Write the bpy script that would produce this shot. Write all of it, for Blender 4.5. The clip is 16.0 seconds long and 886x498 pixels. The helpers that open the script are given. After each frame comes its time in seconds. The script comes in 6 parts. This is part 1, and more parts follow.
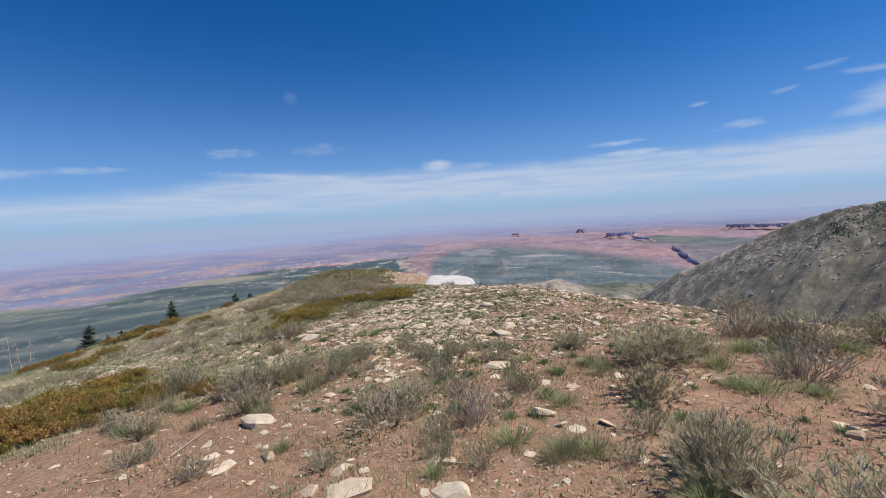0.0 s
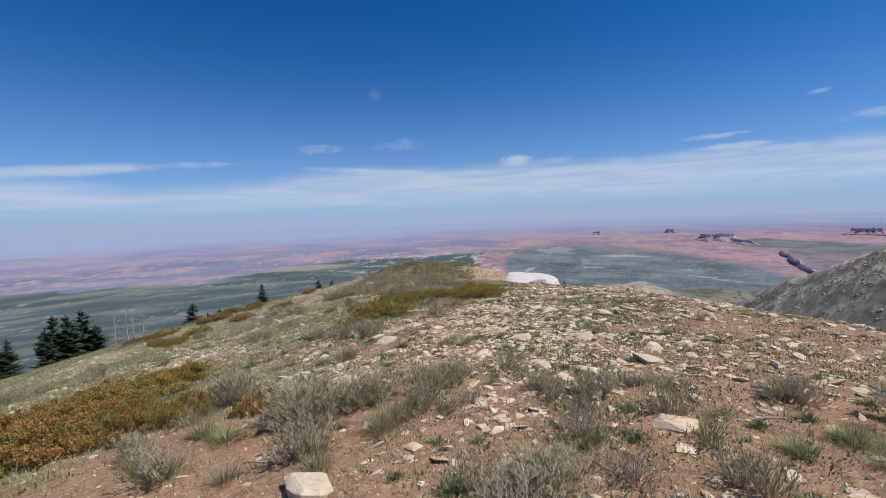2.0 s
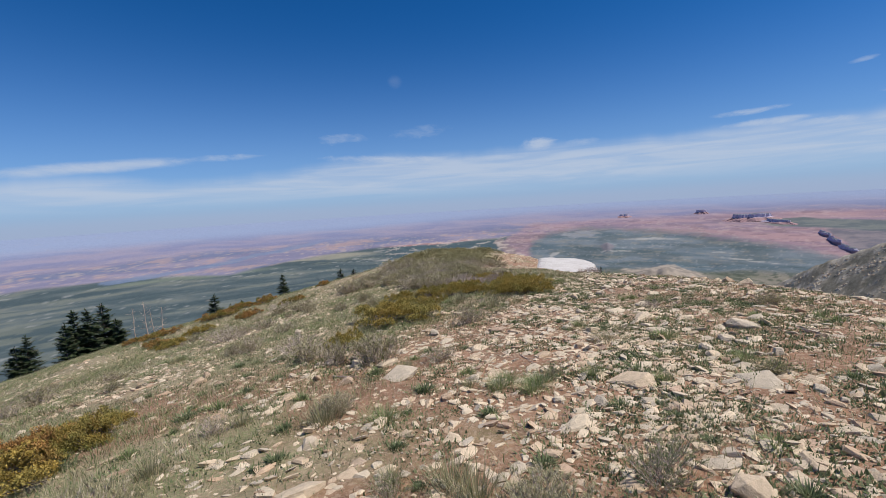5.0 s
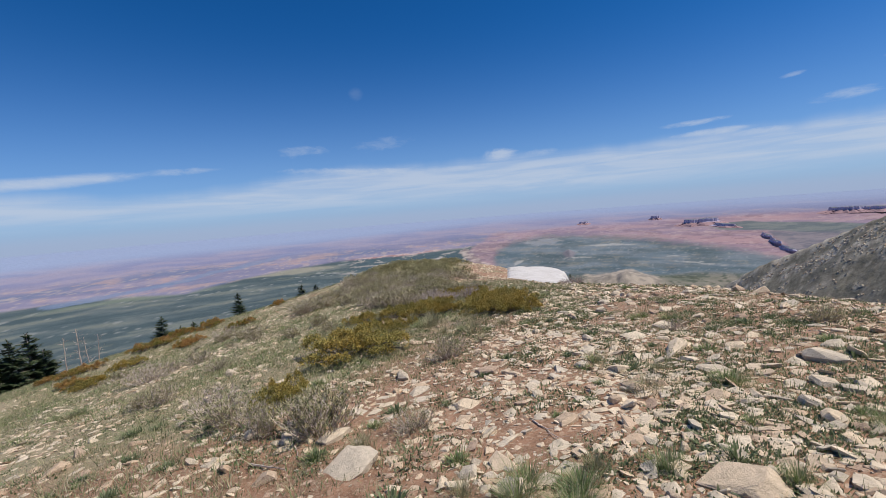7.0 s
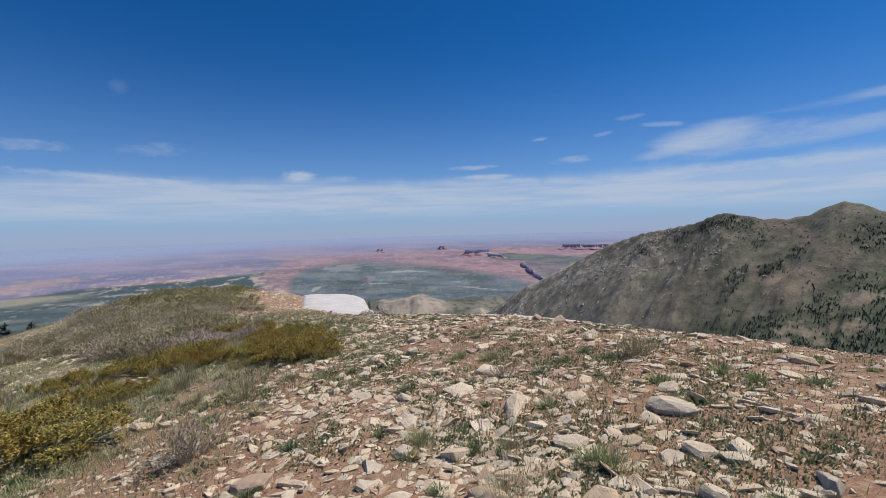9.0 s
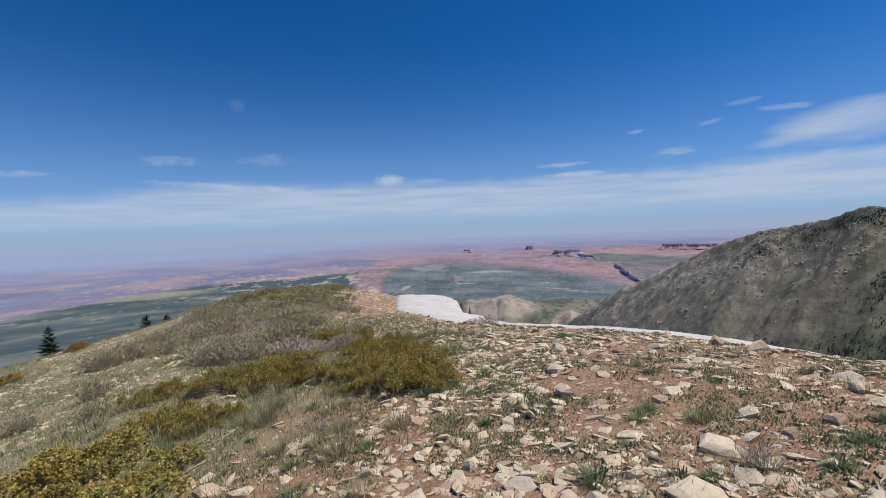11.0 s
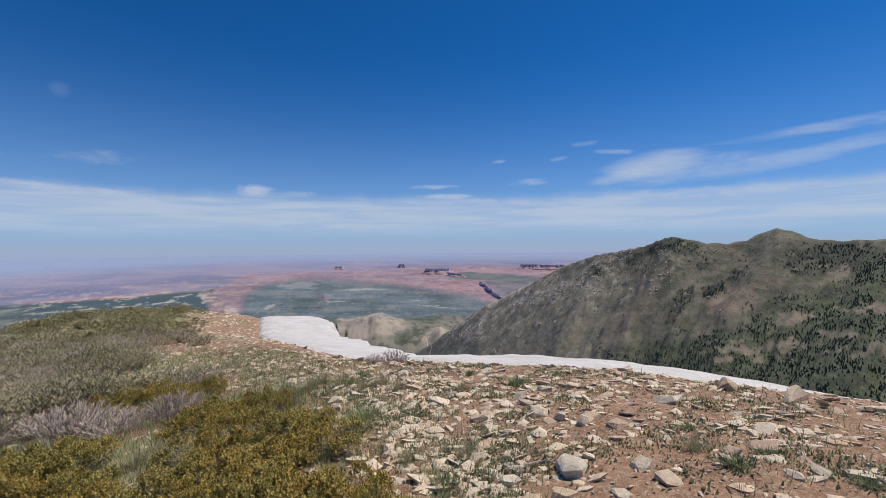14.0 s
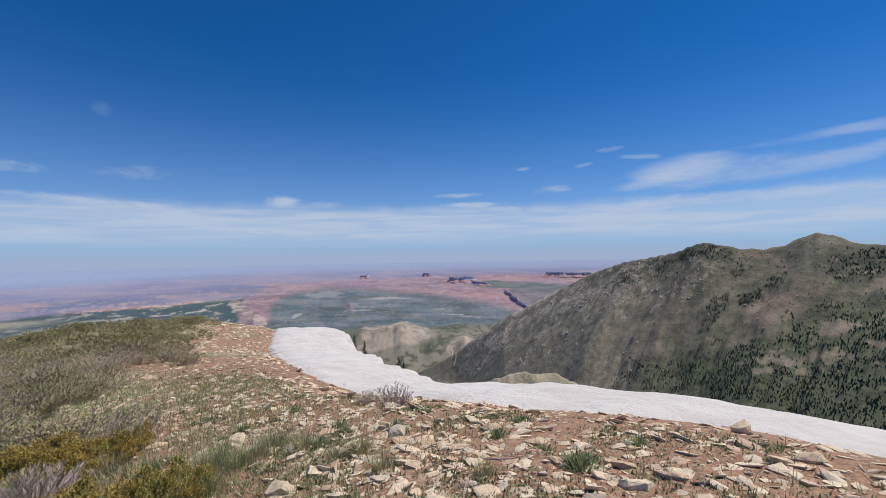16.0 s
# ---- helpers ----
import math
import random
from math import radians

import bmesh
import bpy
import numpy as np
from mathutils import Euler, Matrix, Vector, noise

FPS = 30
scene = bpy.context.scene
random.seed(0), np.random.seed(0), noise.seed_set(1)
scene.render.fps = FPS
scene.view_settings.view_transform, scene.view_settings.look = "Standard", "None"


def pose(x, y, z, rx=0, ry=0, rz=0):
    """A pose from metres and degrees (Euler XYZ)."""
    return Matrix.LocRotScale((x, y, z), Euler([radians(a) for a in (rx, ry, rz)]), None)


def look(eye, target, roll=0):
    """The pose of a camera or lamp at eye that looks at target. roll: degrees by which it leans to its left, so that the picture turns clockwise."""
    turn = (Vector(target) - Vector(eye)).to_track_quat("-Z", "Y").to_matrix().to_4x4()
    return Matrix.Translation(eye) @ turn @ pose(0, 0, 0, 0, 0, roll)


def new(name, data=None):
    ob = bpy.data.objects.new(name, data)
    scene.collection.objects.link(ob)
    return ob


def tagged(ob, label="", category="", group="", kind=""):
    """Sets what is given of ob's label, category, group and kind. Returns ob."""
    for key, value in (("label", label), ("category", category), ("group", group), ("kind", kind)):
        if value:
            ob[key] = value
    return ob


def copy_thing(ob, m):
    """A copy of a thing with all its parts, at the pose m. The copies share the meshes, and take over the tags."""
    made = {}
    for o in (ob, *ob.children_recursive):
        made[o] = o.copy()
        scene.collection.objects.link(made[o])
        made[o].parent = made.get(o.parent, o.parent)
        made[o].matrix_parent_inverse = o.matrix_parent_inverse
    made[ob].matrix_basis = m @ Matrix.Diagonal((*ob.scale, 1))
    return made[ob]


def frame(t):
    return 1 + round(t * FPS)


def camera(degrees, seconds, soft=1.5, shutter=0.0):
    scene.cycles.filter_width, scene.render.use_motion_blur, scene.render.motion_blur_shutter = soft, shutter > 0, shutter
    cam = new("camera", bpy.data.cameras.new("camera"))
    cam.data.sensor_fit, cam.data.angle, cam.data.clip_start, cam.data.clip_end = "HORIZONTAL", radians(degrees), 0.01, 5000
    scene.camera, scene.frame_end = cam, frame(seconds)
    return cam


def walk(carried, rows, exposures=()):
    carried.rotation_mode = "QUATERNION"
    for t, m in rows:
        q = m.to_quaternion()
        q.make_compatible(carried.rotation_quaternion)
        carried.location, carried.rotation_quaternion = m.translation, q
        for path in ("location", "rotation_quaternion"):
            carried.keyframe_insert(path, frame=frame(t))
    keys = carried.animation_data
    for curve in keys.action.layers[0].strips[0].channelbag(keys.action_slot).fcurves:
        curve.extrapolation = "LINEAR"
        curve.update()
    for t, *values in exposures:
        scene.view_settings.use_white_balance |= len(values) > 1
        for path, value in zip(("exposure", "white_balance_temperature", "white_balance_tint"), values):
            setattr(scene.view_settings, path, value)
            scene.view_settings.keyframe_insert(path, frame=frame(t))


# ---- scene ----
cam = camera(91.8, 16.0, soft=0.6)
PATH = [
    (0, (4.315, 1.785, 2.569), (3.698, 3.682, 2.428), -3.3),
    (0.5, (3.898, 2.267, 2.541), (3.023, 4.063, 2.444), -4.5),
    (1, (3.554, 2.683, 2.472), (2.751, 4.512, 2.365), -4.2),
    (1.5, (3.277, 3.119, 2.38), (2.409, 4.92, 2.351), -4.1),
    (2, (3.039, 3.531, 2.328), (2.101, 5.291, 2.18), -2.0),
    (2.5, (2.764, 4.029, 2.296), (1.724, 5.724, 2.079), -6.2),
    (3, (2.513, 4.548, 2.213), (1.407, 6.2, 2.001), -6.3),
    (3.5, (2.149, 5.024, 2.163), (1.026, 6.664, 1.94), -5.9),
    (4, (1.736, 5.389, 2.086), (0.616, 7.03, 1.849), -4.6),
    (4.5, (1.462, 5.921, 1.994), (0.34, 7.564, 1.789), -2.8),
    (4.7, (1.373, 6.101, 2.0), (0.315, 7.786, 1.8), -2.6),
    (6.8, (0.3, 7.722, 1.833), (-0.676, 9.454, 1.612), -5.0),
    (7, (0.217, 7.946, 1.843), (-0.673, 9.73, 1.677), -4.5),
    (7.5, (0.106, 8.375, 1.782), (-0.404, 10.308, 1.711), -0.5),
    (8, (0.05, 8.853, 1.785), (0.202, 10.844, 1.673), -0.6),
    (8.5, (-0.107, 9.341, 1.734), (0.075, 11.331, 1.658), -3.2),
    (8.7, (-0.178, 9.498, 1.719), (-0.097, 11.494, 1.624), -2.0),
    (10.8, (-0.978, 11.415, 1.657), (-1.154, 13.405, 1.562), -0.9),
    (11, (-1.131, 11.624, 1.602), (-1.528, 13.583, 1.522), -2.2),
    (11.5, (-1.539, 12.112, 1.575), (-2.254, 13.976, 1.699), -0.2),
    (12, (-1.926, 12.397, 1.462), (-2.565, 14.292, 1.475), -0.9),
    (12.5, (-2.165, 12.792, 1.413), (-2.719, 14.713, 1.378), -1.8),
    (13, (-2.301, 13.319, 1.405), (-2.661, 15.286, 1.428), -1.5),
    (13.5, (-2.278, 13.825, 1.406), (-2.134, 15.819, 1.355), -1.3),
    (14, (-2.145, 14.405, 1.383), (-1.955, 16.396, 1.371), -0.5),
    (14.5, (-2.013, 14.959, 1.339), (-1.866, 16.954, 1.303), -1.4),
    (15, (-1.948, 15.536, 1.297), (-1.826, 17.532, 1.245), 0.9),
    (15.5, (-1.844, 16.153, 1.275), (-1.883, 18.152, 1.203), -0.5),
    (16, (-1.794, 16.732, 1.212), (-1.715, 18.73, 1.241), -1.0),
]
walk(cam, [(t, look(eye, target, roll)) for t, eye, target, roll in PATH],
     exposures=((0.0, 0.06), (1.0, 0.10), (2.5, -0.03), (4.5, -0.04), (7.0, -0.02), (8.0, -0.14), (11.0, -0.08), (15.0, -0.08), (16.0, -0.03)))


# ---- world, sun, exposure ----
SUN_EL, SUN_AZ = 60.0, 72.0          # degrees up; degrees from +y towards +x


def make_sky():
    w = bpy.data.worlds.new("sky")
    scene.world = w
    w.use_nodes = True
    nt = w.node_tree
    nt.nodes.clear()
    N, L = nt.nodes.new, nt.links.new

    def math_(op, a, b=None, c=None):
        n = N("ShaderNodeMath")
        n.operation = op
        for i, v in enumerate((a, b, c)):
            if v is None:
                continue
            if isinstance(v, (int, float)):
                n.inputs[i].default_value = v
            else:
                L(v, n.inputs[i])
        return n.outputs[0]

    def ramp(v, lo, hi):
        n = N("ShaderNodeMapRange")
        n.interpolation_type = "SMOOTHSTEP"
        L(v, n.inputs[0])
        n.inputs[1].default_value, n.inputs[2].default_value = lo, hi
        return n.outputs[0]

    sky = N("ShaderNodeTexSky")
    sky.sky_type = "NISHITA"
    sky.sun_disc = False
    sky.sun_elevation, sky.sun_rotation = radians(SUN_EL), radians(SUN_AZ)
    sky.altitude, sky.air_density, sky.dust_density, sky.ozone_density = 3200, 1.0, 0.6, 2.5
    coord = N("ShaderNodeTexCoord")
    sep = N("ShaderNodeSeparateXYZ")
    L(coord.outputs["Generated"], sep.inputs[0])
    x, y, z = sep.outputs
    az = math_("MULTIPLY", math_("ARCTAN2", x, y), 57.2958)
    el = math_("MULTIPLY", math_("ARCSINE", z), 57.2958)

    def noise_(sx, sy, detail, rough, dist=0.0, off=0.0):
        cb = N("ShaderNodeCombineXYZ")
        L(math_("MULTIPLY", az, sx), cb.inputs[0])
        L(math_("MULTIPLY", el, sy), cb.inputs[1])
        cb.inputs[2].default_value = off
        n = N("ShaderNodeTexNoise")
        L(cb.outputs[0], n.inputs["Vector"])
        n.inputs["Scale"].default_value = 1.0
        n.inputs["Detail"].default_value, n.inputs["Roughness"].default_value = detail, rough
        n.inputs["Distortion"].default_value = dist
        return n.outputs["Fac"]

    def patch(a0, e0, wa, we, tilt, fac, torn=4.4):
        """A soft-edged streak of cloud round a direction, broken up by fac."""
        da = math_("SUBTRACT", az, a0)
        de = math_("SUBTRACT", math_("SUBTRACT", el, e0), math_("MULTIPLY", da, tilt))
        q = math_("ADD", math_("POWER", math_("ABSOLUTE", math_("DIVIDE", da, wa)), 2.0), math_("POWER", math_("ABSOLUTE", math_("DIVIDE", de, we)), 2.0))
        return ramp(math_("ADD", math_("SUBTRACT", 1.0, q), math_("MULTIPLY", math_("SUBTRACT", fac, 0.5), torn)), 0.0, 1.4)

    wisp, grain = noise_(0.10, 0.55, 6, 0.62, 0.6, 2.2), noise_(0.28, 0.9, 6, 0.65, 0.4, 4.4)
    # thin layered cloud low over the horizon, its upper edge uneven
    edge = math_("ADD", math_("MULTIPLY", noise_(0.05, 0.0, 5, 0.6, 0, 3.1), 3.6), 4.6)
    edge = math_("SUBTRACT", edge, math_("MULTIPLY", ramp(math_("MULTIPLY", az, -1.0), 40, 62), 2.2))
    low = math_("MULTIPLY", ramp(math_("SUBTRACT", edge, el), -0.8, 1.2), ramp(el, 0.6, 3.2))
    deck = math_("MULTIPLY", low, math_("ADD", math_("MULTIPLY", ramp(noise_(0.06, 0.75, 6, 0.6, 0.5, 0.0), 0.36, 0.62), 0.42), 0.5))
    parts = [math_("MULTIPLY", deck, 0.85)]
    for a0, e0, wa, we, tilt, amount, fac, torn in (
            (-69, 5.9, 11, 0.8, 0.09, 0.9, grain, 1.2), (-58, 6.9, 5, 0.5, 0.05, 0.5, grain, 2.4), (-43, 9.0, 3.5, 0.8, 0.0, 0.3, grain, 4.0), (-37, 6.2, 9, 0.55, -0.05, 0.7, grain, 2.6), (-25, 5.6, 6, 0.4, 0.0, 0.5, grain, 2.6),
            (-18.3, 6.9, 2.6, 1.0, 0.06, 0.75, grain, 2.4), (-13, 6.8, 2.2, 0.5, 0.0, 0.4, grain, 3.0), (-33, 9.4, 4.5, 0.9, 0.03, 0.22, grain, 4.0),
            (4.0, 7.9, 3.6, 0.40, 0.0, 0.65, grain, 2.6), (5.8, 6.6, 4.2, 0.42, 0.0, 0.65, grain, 2.6), (10.5, 6.0, 3.2, 0.42, 0.0, 0.6, grain, 2.6),
            (16.5, 8.2, 3.0, 0.6, 0.02, 0.42, grain, 3.2), (13, 11.0, 1.2, 0.25, 0.1, 0.35, grain, 3.0), (20.5, 11.0, 1.4, 0.3, 0.1, 0.28, grain, 3.0),
            (23.6, 12.6, 1.8, 0.4, 0.05, 0.3, grain, 3.0), (31.5, 9.6, 7.0, 1.7, 0.08, 0.8, wisp, 1.0), (35, 8.6, 11, 1.6, 0.08, 0.4, grain, 1.8), (28, 8.4, 4.5, 1.0, 0.12, 0.55, wisp, 2.0), (-36.2, 15.6, 1.1, 0.9, 0.0, 0.11, grain, 1.2),
            (27.0, 11.4, 3.0, 0.4, -0.08, 0.35, grain, 2.4), (46, 11.4, 11, 0.7, 0.03, 0.38, wisp, 2.8), (45, 8.8, 12, 1.0, 0.13, 0.4, wisp, 2.8), (62, 12, 12, 2.2, 0.05, 0.4, wisp, 3.0),
            (36, 5.9, 14, 0.8, 0.0, 0.5, grain, 2.6)):
        parts.append(math_("MULTIPLY", patch(a0, e0, wa, we, tilt, fac, torn), amount))
    clear = 1.0
    for q in parts:
        clear = math_("MULTIPLY", math_("SUBTRACT", 1.0, q), clear)
    cover = math_("MINIMUM", math_("SUBTRACT", 1.0, clear), 0.9)

    def blend(fac, a, b, how="MIX"):
        n = N("ShaderNodeMix")
        n.data_type, n.blend_type = "RGBA", how
        for key, v in (("Factor", fac), ("A", a), ("B", b)):
            if isinstance(v, float):
                n.inputs[key].default_value = v
            elif isinstance(v, tuple):
                n.inputs[key].default_value = (*v, 1)
            else:
                L(v, n.inputs[key])
        return n.outputs["Result"]

    deep = blend(1.0, sky.outputs[0], (0.118, 0.80, 1.43), "MULTIPLY")
    haze = math_("POWER", math_("MULTIPLY", math_("MAXIMUM", math_("SUBTRACT", 30.0, math_("MAXIMUM", el, 0.0)), 0.0), 1 / 30.0), 3.3)
    hazy = blend(math_("MULTIPLY", haze, 0.95), deep, (4.6, 6.2, 8.8))
    dusty = math_("SUBTRACT", 1.0, ramp(el, -0.9, 1.8))
    hazy = blend(math_("MULTIPLY", dusty, 0.8), hazy, (4.7, 5.7, 8.0))
    mix = blend(cover, hazy, (7.0, 8.0, 9.7))
    bg = N("ShaderNodeBackground")
    bg.inputs["Strength"].default_value = 0.075
    L(mix, bg.inputs["Color"])
    out = N("ShaderNodeOutputWorld")
    L(bg.outputs[0], out.inputs["Surface"])


make_sky()
sun = new("sun", bpy.data.lights.new("sun", "SUN"))
sun.data.energy, sun.data.angle, sun.data.color = 4.7, radians(0.53), (1.0, 0.93, 0.82)
sa, se = radians(SUN_AZ), radians(SUN_EL)
sun.matrix_world = look((0, 0, 60), (-math.sin(sa) * math.cos(se), -math.cos(sa) * math.cos(se), 60 - math.sin(se)))


# ---- numbers and noise ----
def value_noise(x, y, seed=0):
    """Smooth noise from 0 to 1 on the plane, for arrays."""
    x, y = np.asarray(x, float), np.asarray(y, float)
    xi, yi = np.floor(x), np.floor(y)
    fx, fy = x - xi, y - yi
    fx, fy = fx * fx * (3 - 2 * fx), fy * fy * (3 - 2 * fy)

    def h(a, b):
        v = np.sin(a * 127.1 + b * 311.7 + seed * 74.7) * 43758.5453
        return v - np.floor(v)

    return (h(xi, yi) * (1 - fx) + h(xi + 1, yi) * fx) * (1 - fy) + (h(xi, yi + 1) * (1 - fx) + h(xi + 1, yi + 1) * fx) * fy


def fbm(x, y, octaves=4, seed=0, gain=0.5):
    total, amp, norm = 0.0, 1.0, 0.0
    for k in range(octaves):
        total = total + amp * value_noise(np.asarray(x) * 2**k + 17.3 * k, np.asarray(y) * 2**k - 9.1 * k, seed + k)
        norm += amp
        amp *= gain
    return total / norm


def smooth(v, lo, hi):
    """From 0 at lo to 1 at hi."""
    t = np.clip((np.asarray(v, float) - lo) / (hi - lo), 0, 1)
    return t * t * (3 - 2 * t)


# ---- the land ----
CENTRE = (0.0, 9.0)
RIDGE = (-0.1567, 0.8021, -0.5427, -0.739, -0.5344, -0.3035, -0.0953, 0.0382, -0.321, -0.1552)
CREST = np.array([(30, 2), (12, 9.5), (7, 12.8), (4.6, 15.3), (3.3, 17.6), (2.4, 19.2), (1.4, 20.7), (0.3, 21.8), (-1, 22.5), (-2.4, 23.5), (-3.7, 24.4),
                  (-5.2, 27), (-7.4, 32), (-11.3, 42), (-14.5, 51.5), (-20, 66)], float)


def crest_offset(x, y):
    """Distance from the crest line (more than 0 on the side of the valley) and the way along it."""
    best, side, along = np.full(np.shape(x), 1e9), np.zeros(np.shape(x)), np.zeros(np.shape(x))
    run = 0.0
    for a, b in zip(CREST[:-1], CREST[1:]):
        d = b - a
        n = np.hypot(*d)
        t = np.clip(((x - a[0]) * d[0] + (y - a[1]) * d[1]) / n**2, 0, 1)
        dist = np.hypot(x - a[0] - t * d[0], y - a[1] - t * d[1])
        near = dist < best
        sign = np.sign((x - a[0]) * d[1] - (y - a[1]) * d[0])
        best, side, along = np.where(near, dist, best), np.where(near, sign, side), np.where(near, run + t * n, along)
        run += n
    return best * side, along


def ridge_base(x, y):
    """The broad back of the ridge, with no valley side."""
    cx, cy = np.clip(x, -30, 9), np.clip(y, -1, 41)
    u, v = cx / 10, (cy - 15) / 10
    k = RIDGE
    core = (k[0] + k[1] * u + k[2] * v + k[3] * u * u + k[4] * u * v + k[5] * v * v
            + k[6] * u**3 + k[7] * u * u * v + k[8] * u * v * v + k[9] * v**3)
    right, front, back = np.maximum(x - 9, 0), np.maximum(y - 41, 0), np.maximum(-1 - y, 0)
    core = core - 0.2 * right - 0.01 * right**2 - 0.115 * front - 0.012 * np.maximum(y - 53, 0) ** 2 + 0.02 * back
    left = np.maximum(-38 - x, 0)
    flank = (-1.473 + 0.252 * (x + 15) - 0.067 * np.maximum(25 - y, 0) - 0.117 * np.maximum(14 - y, 0) - 0.123 * np.maximum(y - 45, 0)
             - 0.010 * left**2 - 0.004 * np.maximum(y - 60, 0) ** 2)
    w = smooth(-x, 19.1, 23.4)
    return core * (1 - w) + flank * w


def ridge(x, y):
    """Height of the ground on the ridge."""
    d, _ = crest_offset(x, y)
    d = np.maximum(d + 0.6, 0)
    fall = np.where(d < 4, 0.10 * d * d, 1.6 + 0.8 * (d - 4))
    bumps = 0.10 * (fbm(x * 0.5, y * 0.5, 3, 5) - 0.5) + 0.035 * (fbm(x * 2.3, y * 2.3, 2, 9) - 0.5)
    return ridge_base(x, y) - fall + bumps


SPINE_AZ = (-8, -4, -1, 1.8, 3.75, 5.7, 10, 14, 18, 21.4, 24.7, 27.7, 30.7, 31.8, 33.2, 35, 36.8, 39, 40.6, 42, 43.15, 44.3, 45.5, 46.6, 48.1, 52, 60, 75, 100)
SPINE_EL = (-17.5, -16.4, -14.9, -13.7, -12.66, -11.25, -8.3, -6.3, -4.2, -2.45, -1.25, -0.7, -0.05, 0.49, 0.98, 0.6, 0.18, 0.13, 0.5, 1.31, 1.64, 1.37, 0.69, 0.38, 0.28, 0.4, 0.6, 0.4, -2)
SPURS = (19.0, 27.0, 34.5, 44.5, 53.5, 62.0)


def plain(r):
    """The bowl of the far plain."""
    return -560 + 465 * np.clip((r - 2000) / 2800, 0, 1.2) ** 0.92


def far_land(az, r):
    """Height far from the ridge: valley, mountain and plain; az in degrees."""
    z = np.where(r < 2000, -15 - 545 * smooth(r, 40, 1500), plain(r))
    wob = fbm(az * 0.35, r * 0.004, 4, 21) - 0.5
    z = z + wob * 26 * smooth(r, 1500, 2400) * (1 - smooth(r, 3000, 4300))
    # hills of the valley floor
    for a, wa, r0, wr, h in ((-3.4, 3.4, 2420, 240, 84), (-8.2, 4.0, 2440, 240, 34), (4.9, 1.7, 2240, 170, 66), (0.6, 2.6, 2290, 200, 26),
                             (-21.6, 1.0, 2850, 200, 34), (-10.1, 1.1, 3080, 110, 46), (-50, 9, 2500, 260, 30)):
        g = np.exp(-(np.abs(az - a) / wa) ** 1.2 - (np.abs(r - r0) / wr) ** 1.4)
        z = z + h * g * (0.8 + 0.4 * fbm(az * 0.8, r * 0.006, 4, 33))
    # the mountain across the valley
    rs = np.interp(az, (-8, 0, 3.6, 9, 20, 33, 43, 60, 100), (2060, 1960, 1900, 1850, 1700, 1520, 1450, 1350, 1200))
    rb = np.interp(az, (-8, 0, 3.6, 10, 20, 35, 50, 100), (1960, 1840, 1720, 1380, 1020, 760, 640, 600))
    zb = np.interp(az, (-8, 0, 3.6, 10, 20, 35, 50, 100), (-575, -545, -515, -440, -380, -325, -290, -290))
    zs = np.tan(np.radians(np.interp(az, SPINE_AZ, SPINE_EL))) * rs + 1.4
    t = (r - rb) / (rs - rb)
    px, py = r * np.sin(np.radians(az)), r * np.cos(np.radians(az))
    tc = np.clip(t, 0, 1)
    # spurs run down to the left of the summits, with gullies between
    lead = az + 10.5 * (1 - tc) + 2.6 * (fbm(px / 190, py / 190, 4, 41) - 0.5)
    spur = sum(np.exp(-np.abs((lead - q) / 2.5) ** 1.5) for q in SPURS)
    rills = fbm(lead * 0.75, tc * 2.2, 5, 47, 0.55) - 0.5
    rough = fbm(px / 60, py / 60, 4, 43) - 0.5
    face = zb + (zs - zb) * tc**1.12 + (spur * 46 - 26 + rills * 32 + rough * 14) * np.sin(np.pi * tc) ** 0.7 * (0.12 + 0.88 * smooth(az, 8, 26))
    behind = zs - (r - rs) * 0.55
    on = smooth(az, -7, -1) * (1 - smooth(az, 85, 110))
    m = np.where(t < 0, np.maximum(z, zb - (rb - r) * 0.05), np.maximum(np.where(t < 1, face, behind), z))
    # a bare knoll low on the near side of the valley
    knoll = -202 - ((az - 15.5) / np.where(az < 15.5, 4.2, 2.0)) ** 2 * 4.5 - np.abs(r - 760) * 0.75 + 16 * (fbm(px / 26, py / 26, 4, 45) - 0.5)
    return np.maximum(z * (1 - on) + m * on, knoll)


def land(x, y):
    dx, dy = x - CENTRE[0], y - CENTRE[1]
    r, az = np.hypot(dx, dy), np.degrees(np.arctan2(dx, dy))
    if np.all(r < 75):
        return ridge(x, y)
    k = smooth(r, 75, 190)
    near = ridge(np.where(r < 200, x, CENTRE[0] + dx * 200 / np.maximum(r, 1e-6)), np.where(r < 200, y, CENTRE[1] + dy * 200 / np.maximum(r, 1e-6)))
    return near * (1 - k) + np.minimum(far_land(az, r), np.where(r < 600, -20 - (0.27 + 0.2 * smooth(az, -12, 4)) * r, 900)) * k


def ground_z(x, y):
    return float(land(np.array([x], float), np.array([y], float))[0])


